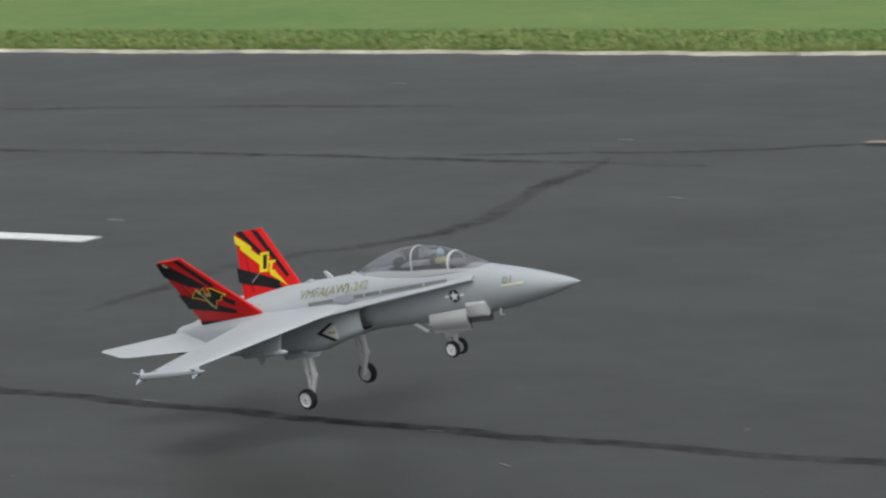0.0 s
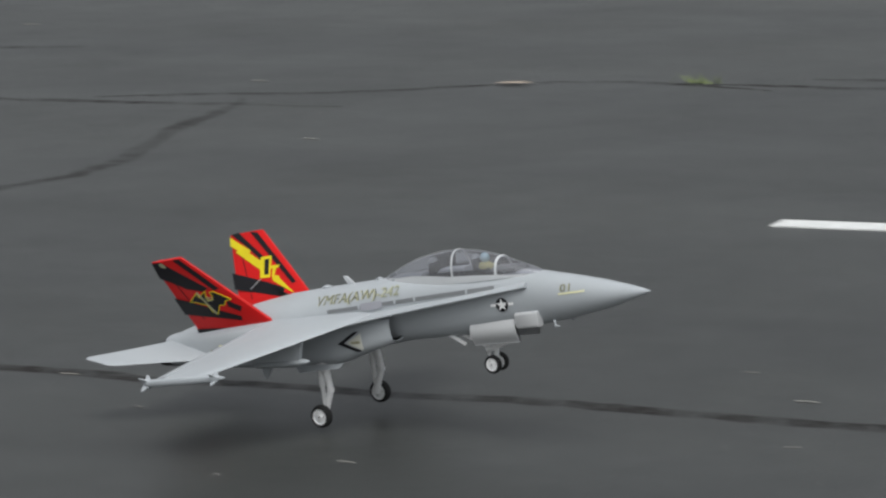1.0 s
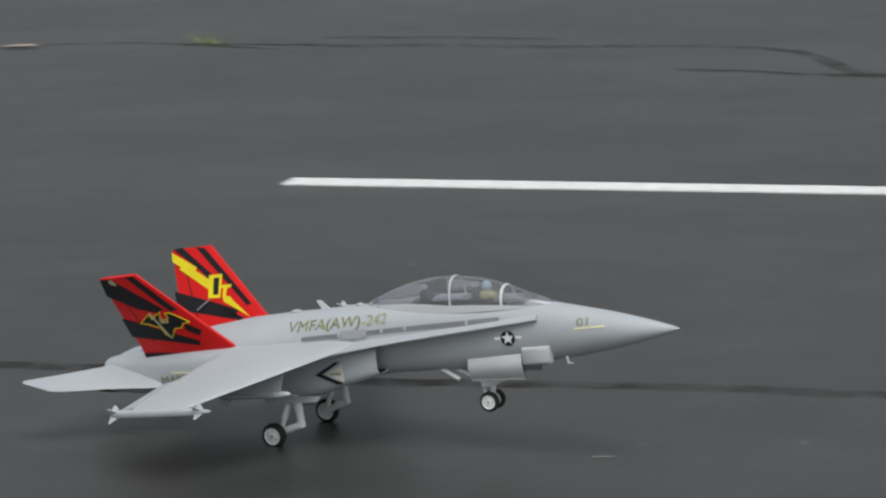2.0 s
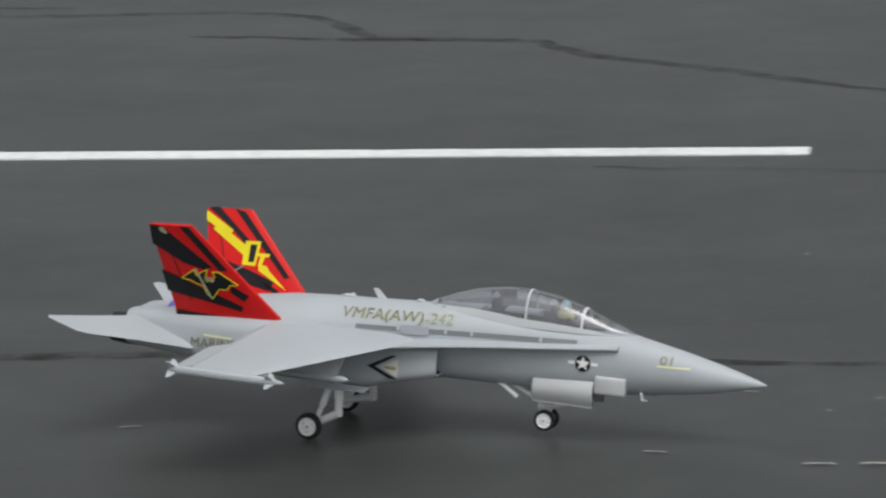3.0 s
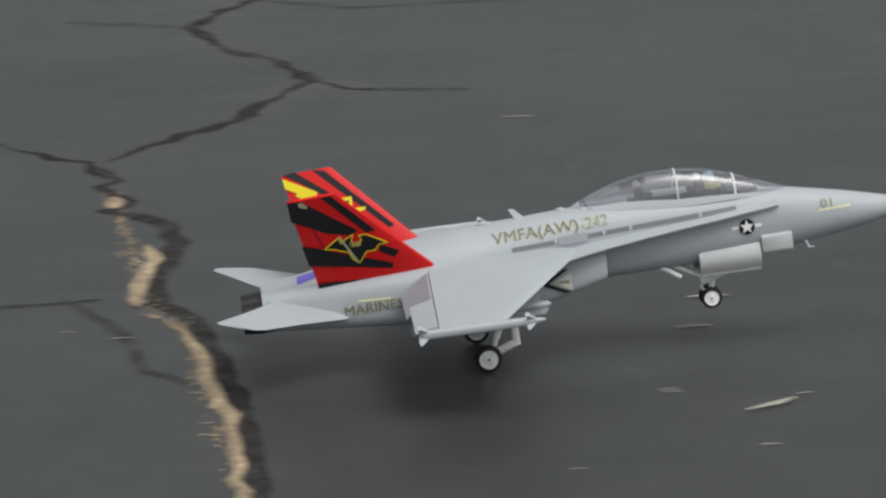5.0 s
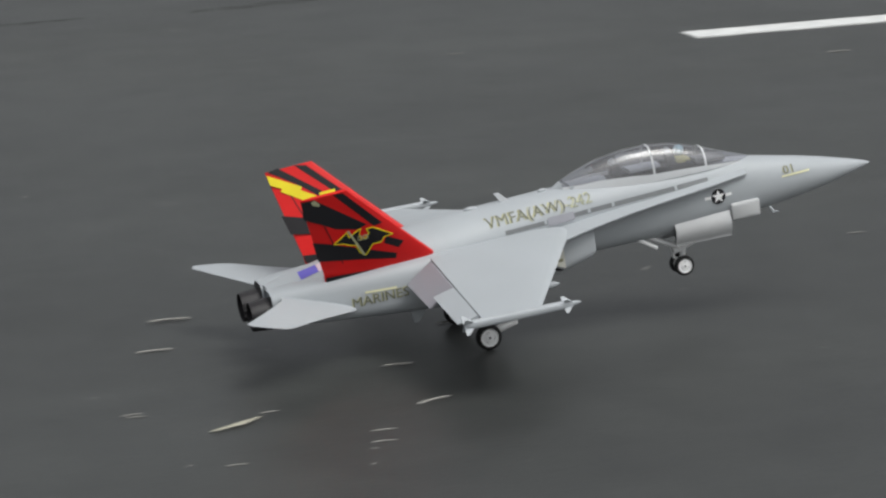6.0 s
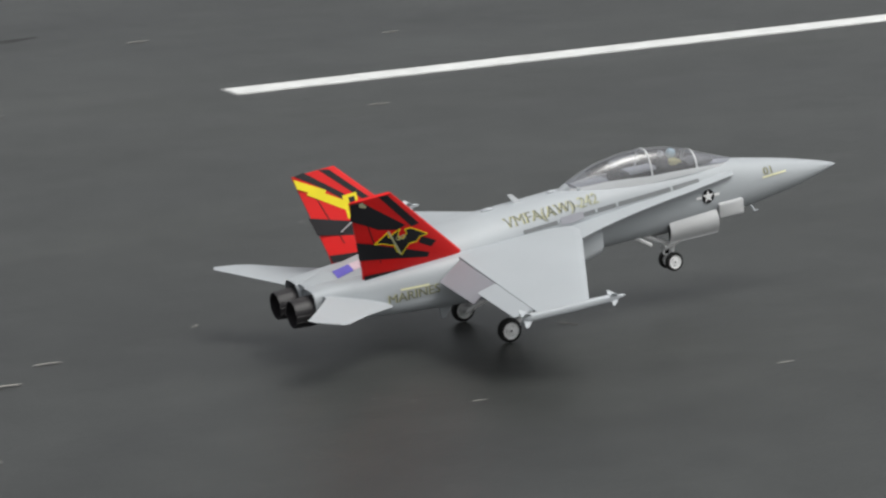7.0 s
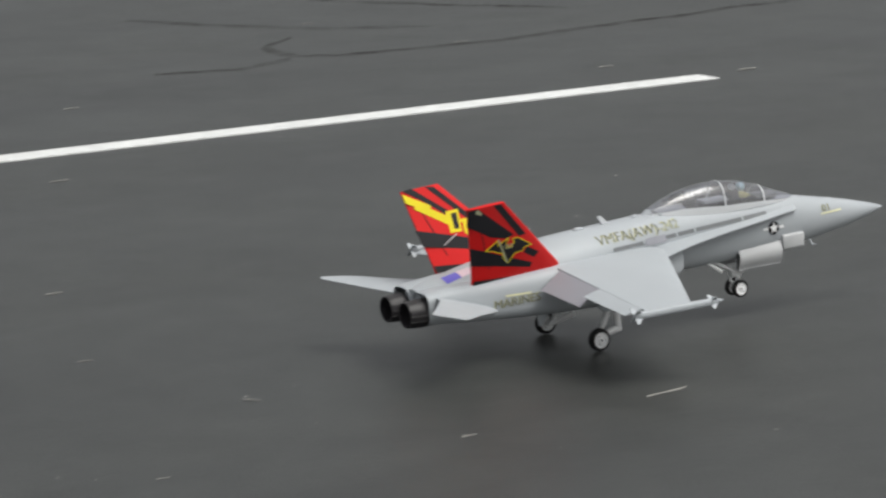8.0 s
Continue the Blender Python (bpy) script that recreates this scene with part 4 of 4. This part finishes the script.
def markings(jet, body):
    from mathutils.bvhtree import BVHTree
    bm = bmesh.new()
    for ob in jet.children:
        if ob.name.startswith(("fuselage", "engine_nacelle")):
            bm.from_mesh(ob.data)
    tree = BVHTree.FromBMesh(bm)
    bm.free()
    def put(name, bm, mat, lift, label=""):
        lay_on(tree, bm, -1, lift)
        part(name, bm, mat, jet, label, 0)
    put("panel_strip", band(0.012, 0.478, 0.197, 0.2135, 0.206, 0.2235, 40), SLATE, 0.0012, "dark grey slotted strip above the strake")
    for x in (0.10, 0.20, 0.255, 0.40):
        put("strip_bracket", band(x, x + 0.006, 0.199 + 0.03 * x, 0.199 + 0.03 * x, 0.209 + 0.03 * x, 0.209 + 0.03 * x, 2), GREY, 0.0024)
    put("panel_cover", band(0.108, 0.168, 0.196, 0.199, 0.213, 0.215, 8), GREY_B, 0.0030, "grey cover on the strip")
    put("squadron_shadow", lettering("VMFA(AW)-242", -0.026, 0.2088, 0.0265, 0.240, 0.04, bold=0.0), GOLD, 0.0012, "pale gold shadow lettering")
    put("squadron_lettering", lettering("VMFA(AW)", -0.0235, 0.2093, 0.0255, 0.176, 0.04), INK, 0.0020, "dark grey lettering VMFA(AW)")
    put("squadron_number", lettering("-242", 0.158, 0.2213, 0.0195, 0.0565, 0.04), PALE_INK, 0.0020, "faded olive lettering -242")
    put("service_shadow", lettering("MARINES", -0.340, 0.1205, 0.020, 0.118, 0.05), GOLD, 0.0012, "pale gold shadow lettering")
    put("service_lettering", lettering("MARINES", -0.338, 0.1197, 0.020, 0.118, 0.05), INK, 0.0020, "dark grey lettering MARINES")
    put("nose_number_shadow", lettering("01", 0.650, 0.1945, 0.016, 0.024), GOLD, 0.0010)
    put("nose_number", lettering("01", 0.652, 0.1945, 0.016, 0.024), INK, 0.0018, "dark grey lettering 01")
    put("nose_strip", band(0.646, 0.713, 0.1885, 0.1895, 0.1925, 0.1935, 8), CREAM, 0.0014, "cream formation strip on the nose")
    put("tail_strip", band(-0.310, -0.244, 0.1455, 0.1450, 0.1500, 0.1495, 8), CREAM, 0.0014, "cream formation strip on the rear flank")
    for x0, x1, mat, label in ((-0.425, -0.385, BLUE, "blue-violet patch on the rear deck"), (-0.385, -0.352, PINK, "pale pink patch on the rear deck")):
        bm = bmesh.new()
        grid = [[bm.verts.new((lerp(x0, x1, i / 6), lerp(-0.042, -0.012, k / 6), 0.3)) for k in range(7)] for i in range(7)]
        for i in range(6):
            for k in range(6):
                bm.faces.new((grid[i][k], grid[i + 1][k], grid[i + 1][k + 1], grid[i][k + 1]))
        for v in bm.verts:
            hit = tree.ray_cast(v.co, Vector((0, 0, -1)))
            if hit[0] is not None:
                v.co = hit[0] + Vector((0, 0, 0.0014))
        part("deck_patch", bm, mat, jet, label, 0)
    x, z = 0.495, 0.179
    put("roundel_bar", band(x - 0.031, x + 0.031, z - 0.003, z - 0.003, z + 0.0035, z + 0.0035, 10), WHITE, 0.0012)
    put("roundel_disc", flat(ring_outline(x, z, 0.0165), 2), BLACK, 0.0017, "dark disc behind the star")
    star = []
    for i in range(5):
        a = math.pi / 2 + 2 * math.pi * i / 5
        star += [(x + 0.0155 * math.cos(a), z + 0.0155 * math.sin(a)), (x + 0.0062 * math.cos(a + math.pi / 5), z + 0.0062 * math.sin(a + math.pi / 5))]
    bm = bmesh.new()
    c = bm.verts.new((x, 0, z))
    vs = [bm.verts.new((p, 0, q)) for p, q in star]
    for i in range(10):
        bm.faces.new((c, vs[i], vs[(i + 1) % 10]))
    put("roundel_star", bm, WHITE, 0.0024, "white star")


def fittings(jet):
    bm = bmesh.new()
    prism(bm, [(0.055, 0.246), (0.034, 0.246), (0.019, 0.271), (0.030, 0.271)], lambda u, v, w: (u, w, v), 0.004)
    part("blade_antenna", bm, RIM_GREY, jet, "small pale blade antenna")
    for x, z, l in ((0.125, 0.2565, 0.02), (-0.035, 0.249, 0.03)):
        bm = bmesh.new()
        loft(bm, [oval(x + l * (0.5 - i / 4), z + h, z - 0.004, 0.006 * k, z, 2, 12) for i, (h, k) in enumerate(((0.001, 0.3), (0.004, 1), (0.005, 1), (0.004, 1), (0.001, 0.3)))])
        part("spine_bump", bm, GREY, jet)
    for side in (-1, 1):
        bm = bmesh.new()
        tube(bm, (0.615, side * 0.030, 0.130), (0.621, side * 0.036, 0.117), 0.003, 0.0025, 8)
        tube(bm, (0.618, side * 0.036, 0.117), (0.632, side * 0.036, 0.116), 0.0026, 0.0012, 8)
        part("air_probe", bm, GREY, jet, "small pale probe under the nose")
    # blades under the tail
    for side in (-1, 1):
        bm = bmesh.new()
        prism(bm, [(-0.175, 0.086), (-0.214, 0.086), (-0.209, 0.055), (-0.201, 0.055)], lambda u, v, w: (u, side * 0.083 + w, v), 0.004)
        part("ventral_blade", bm, GREY, jet, "small grey blade under the tail")


def shell(bm, x0, x1, ztop, zbot, y, bulge, thick=0.002, n=8):
    """A door skin that bulges outwards."""
    out, inn = [], []
    for x in (x0, x1):
        for grow, store in ((0, out), (-thick, inn)):
            store.append([(x, y + math.copysign(bulge * math.sin(math.pi * i / n) + grow, y), lerp(ztop, zbot, i / n)) for i in range(n + 1)])
    loft(bm, [o + i[::-1] for o, i in zip(out, inn)])


PIVOT = (-0.003, 0.02)
ARM = 0.0655
MAIN_R, NOSE_R = 0.0275, 0.022


def wheel(jet, name, r, width, label):
    w = new(name)
    w.parent = jet
    tagged(w, label)
    bm = bmesh.new()
    h = width / 2
    prof = [(r * 0.67, -h * 0.9), (r * 0.80, -h), (r * 0.92, -h * 0.85), (r * 0.985, -h * 0.5), (r, -h * 0.18), (r, h * 0.18), (r * 0.985, h * 0.5), (r * 0.92, h * 0.85), (r * 0.80, h), (r * 0.67, h * 0.9)]
    spin(bm, prof, n=32)
    part("tyre", bm, RUBBER, w, "black rubber tyre")
    bm = bmesh.new()
    prof = [(r * 0.10, -h * 0.95), (r * 0.17, -h * 0.8), (r * 0.61, -h * 0.74), (r * 0.70, -h * 0.96), (r * 0.70, h * 0.96), (r * 0.61, h * 0.74), (r * 0.17, h * 0.8), (r * 0.10, h * 0.95)]
    spin(bm, prof, n=32)
    bm.faces.new([v for v in bm.verts[:32]])
    bm.faces.new([v for v in bm.verts[-32:]])
    part("rim", bm, WHITE, w, "white wheel disc")
    for k in range(3):
        a = 2 * math.pi * k / 3
        bm = bmesh.new()
        for s in (-1, 1):
            tube(bm, (r * 0.4 * math.cos(a), s * h * 0.70, r * 0.4 * math.sin(a)), (r * 0.4 * math.cos(a), s * h * 0.79, r * 0.4 * math.sin(a)), r * 0.055, n=8)
        part("rim_bolt", bm, SLATE, w)
    bm = bmesh.new()
    tube(bm, (0, -h * 1.02, 0), (0, h * 1.02, 0), r * 0.085, n=10)
    part("axle_cap", bm, DARK, w, "dark axle end")
    return w


def main_gear(jet, side):
    y = side * 0.104
    bm = bmesh.new()
    tube(bm, (-0.012, y, 0.11), (-0.004, y, 0.05), 0.0095, n=12)
    tube(bm, (-0.004, y, 0.055), (PIVOT[0], y, PIVOT[1] - 0.006), 0.0085, n=12)
    tube(bm, (PIVOT[0], y - 0.008, PIVOT[1]), (PIVOT[0], y + 0.008, PIVOT[1]), 0.0062, n=12)
    part("main_strut", bm, WHITE, jet, "white main landing-gear strut")
    bm = bmesh.new()
    tube(bm, (0, 0, 0), (-ARM, 0, 0), 0.0085, 0.0075, n=12)
    tube(bm, (-ARM, -0.006, 0), (-ARM, side * 0.024, 0), 0.004, n=10)
    arm = part("trailing_arm", bm, WHITE, jet, "white trailing arm")
    bm = bmesh.new()
    tube(bm, (0, 0, 0.02), (0, 0, -0.055), 0.0075, n=12)
    shock = part("shock_absorber", bm, WHITE, jet, "white shock absorber")
    bm = bmesh.new()
    tube(bm, (0, 0, -0.004), (0, 0, 0.060), 0.0055, n=10)
    rod = part("shock_rod", bm, WHITE, jet, "white sliding shock rod")
    w = wheel(jet, "main_wheel", MAIN_R, 0.021, "black-tyred main wheel with white disc")
    bm = bmesh.new()
    prism(bm, [(-0.075, 0.088), (0.07, 0.086), (0.06, 0.076), (-0.06, 0.073)], lambda u, v, t: (u, side * (0.128 + (0.085 - v) * 0.6) + t, v), 0.003)
    part("gear_door", bm, GREY, jet, "open grey gear door")
    return arm, shock, rod, w


def nose_gear(jet):
    for side in (-1, 1):
        bm = bmesh.new()
        shell(bm, 0.392, 0.519, 0.148, 0.087, side * 0.040, 0.013)
        part("nose_gear_door", bm, DOOR_GREY, jet, "large curved grey nose-gear door")
    bm = bmesh.new()
    for side in (-1, 1):
        bm = bmesh.new()
        loft(bm, [oval(x, 0.157 - k, 0.119 + k, 0.0105 - k, 0.138, 5.0, 24, side * 0.0425) for x, k in ((0.522, 0.0015), (0.524, 0), (0.584, 0), (0.586, 0.0015))])
        part("nose_gear_housing", bm, DOOR_GREY, jet, "small boxy grey nose-gear fairing")
    bm = bmesh.new()
    tube(bm, (0.43, 0, 0.125), (0.424, 0, 0.078), 0.0085, n=14)
    part("nose_strut", bm, WHITE, jet, "white nose-gear strut")
    bm = bmesh.new()
    tube(bm, (0.396, 0, 0.070), (0.420, 0, 0.074), 0.0095, 0.009, n=10)
    tube(bm, (0.418, 0, 0.074), (0.456, 0, 0.082), 0.0085, 0.0035, n=10)
    tube(bm, (0.402, 0, 0.073), (0.396, 0, 0.055), 0.003, n=8)
    tube(bm, (0.396, 0, 0.055), (0.412, 0, 0.040), 0.003, n=8)
    part("steering_link", bm, WHITE, jet, "white steering link")
    for y in (-0.012, 0.012):
        bm = bmesh.new()
        tube(bm, (0.322, y, 0.122), (0.408, y * 0.7, 0.076), 0.0048, n=10)
        part("drag_brace", bm, WHITE, jet, "white drag brace")
    bm = bmesh.new()
    tube(bm, (0.306, -0.026, 0.120), (0.354, -0.024, 0.088), 0.0046, n=8)
    part("retract_rod", bm, WHITE, jet)
    bm = bmesh.new()
    tube(bm, (0.011, 0, 0.052), (0, 0, 0), 0.0062, n=12)
    tube(bm, (0, -0.02, 0), (0, 0.02, 0), 0.0035, n=10)
    fork = part("nose_axle", bm, WHITE, jet, "bright sliding nose-gear leg with axle")
    return [fork] + [wheel(jet, "nose_wheel", NOSE_R, 0.014, "black-tyred nose wheel with white disc") for _ in (0, 1)]


def build_jet():
    jet = jet_thing()
    body = fuselage(jet)
    canopy(jet)
    for side in (-1, 1):
        wing(jet, side)
        lex(jet, side)
        tail_fin(jet, side)
        stabilator(jet, side)
        nozzle(jet, side)
    markings(jet, body)
    fittings(jet)
    gear = [main_gear(jet, side) for side in (-1, 1)]
    return jet, gear, nose_gear(jet)


# ---- build ----
ground()
runway()
cracks()
for x0, x1 in ((-10.85, -7.65), (-3.46, -0.26)):
    dash(x0, x1)
dash(4.194, 7.393, 9.857, 9.985, -0.0244)
grass()
litter()
jet, gear, (nose_leg, *nose_wheels) = build_jet()

JET_ROWS = [  # seconds, x, y, z, roll, pitch, heading
    (0.00, -4.6713, 7.1664, 0.1641, 7.33, 8.65, -10.07),
    (0.50, -4.0596, 7.0509, 0.1291, 5.24, 8.44, -10.02),
    (1.00, -3.4515, 6.9321, 0.0893, 3.58, 8.55, -10.28),
    (1.30, -3.0821, 6.8340, 0.0718, 3.26, 8.43, -10.28),
    (1.50, -2.8502, 6.8152, 0.0501, 2.81, 8.30, -10.50),
    (1.70, -2.6154, 6.7677, 0.0378, 2.83, 7.89, -10.24),
    (2.80, -1.3105, 6.6245, 0.0274, -4.31, -2.76, -11.74),
    (3.00, -1.1175, 6.6155, 0.0262, -4.45, -4.49, -11.46),
    (3.30, -0.7845, 6.5903, 0.0216, -3.70, -3.76, -10.36),
    (3.50, -0.5491, 6.5734, 0.0207, -2.66, -1.93, -9.83),
    (4.00, 0.0223, 6.5329, 0.0196, 0.59, 1.76, -7.59),
    (4.50, 0.5845, 6.4958, 0.0288, -0.76, 3.65, -5.89),
    (5.00, 1.1483, 6.4637, 0.0343, -1.66, 5.05, -4.47),
    (5.20, 1.3726, 6.4508, 0.0359, -1.80, 5.74, -4.67),
    (6.30, 2.5929, 6.3913, 0.0329, 1.10, 6.18, -2.04),
    (6.50, 2.8061, 6.3830, 0.0340, 1.25, 5.69, -1.81),
    (7.00, 3.3521, 6.3826, 0.0338, 1.71, 4.89, -1.68),
    (7.50, 3.8982, 6.3779, 0.0305, 1.12, 3.81, -1.95),
    (8.00, 4.4346, 6.3685, 0.0255, -0.10, 1.93, -2.49),
]


NOSE_GIVE = [(0.0, 0.0), (2.4, 0.0), (2.7, 0.003), (3.0, 0.010), (3.35, 0.003), (3.7, 0.0), (8.0, 0.0)]  # seconds, metres


def arm_angle(t, side):
    """How far a trailing arm hangs down, in degrees: its wheel follows the ground within the arm's reach."""
    for p, q in zip(JET_ROWS, JET_ROWS[1:]):
        if p[0] <= t <= q[0] or q is JET_ROWS[-1]:
            f = min(1, (t - p[0]) / (q[0] - p[0]))
            x, y, z, roll, pitch, head = [lerp(u, v, f) for u, v in zip(p[1:], q[1:])]
            break
    m = pose(x, y, z, roll, -pitch, head)
    low, high = -64.0, 12.0
    for _ in range(24):
        a = (low + high) / 2
        hub = m @ Vector((PIVOT[0] - ARM * math.cos(radians(a)), side * 0.1205, PIVOT[1] + ARM * math.sin(radians(a))))
        low, high = (low, a) if hub.z > MAIN_R + 0.001 else (a, high)
    return low


def motions():
    walk(jet, [(t, pose(x, y, z, roll, -pitch, head)) for t, x, y, z, roll, pitch, head in JET_ROWS])
    steps = [i / 30 for i in range(241)]
    speed = 1.12
    for side, (arm, shock, rod, w) in zip((-1, 1), gear):
        y = side * 0.104
        arm_rows, shock_rows, rod_rows, wheel_rows = [], [], [], []
        turn = 0.0
        for t in steps:
            a = arm_angle(t, side)
            ca, sa = math.cos(radians(a)), math.sin(radians(a))
            hub = (PIVOT[0] - ARM * ca, PIVOT[1] + ARM * sa)
            low = (PIVOT[0] - 0.88 * ARM * ca, PIVOT[1] + 0.88 * ARM * sa)
            top = (-0.021, 0.084)
            if t > 1.38:
                turn += degrees_per_step(speed, MAIN_R)
            arm_rows.append((t, pose(PIVOT[0], y, PIVOT[1], 0, a, 0)))
            lean = math.degrees(math.atan2(top[0] - low[0], top[1] - low[1]))
            shock_rows.append((t, pose(top[0], y, top[1], 0, lean, 0)))
            rod_rows.append((t, pose(low[0], y, low[1], 0, lean, 0)))
            wheel_rows.append((t, pose(hub[0], side * 0.1205, hub[1], 0, turn % 360, 0)))
        walk(arm, arm_rows)
        walk(shock, shock_rows)
        walk(rod, rod_rows)
        walk(w, wheel_rows)
    def give(t):
        """How far the nose leg is pushed in."""
        for (t0, a), (t1, b) in zip(NOSE_GIVE, NOSE_GIVE[1:]):
            if t0 <= t <= t1:
                f = (t - t0) / (t1 - t0)
                return lerp(a, b, f * f * (3 - 2 * f))
        return 0.0
    walk(nose_leg, [(t, pose(0.413, 0, 0.035 + give(t))) for t in steps])
    for y, w in zip((-0.0155, 0.0155), nose_wheels):
        rows, turn = [], 0.0
        for t in steps:
            if t > 2.5:
                turn += degrees_per_step(speed, NOSE_R) * (1 if t < 4 else 0.6)
            rows.append((t, pose(0.413, y, 0.035 + give(t), 0, turn % 360, 0)))
        walk(w, rows)


def degrees_per_step(speed, r):
    return math.degrees(speed / 30 / r)


motions()
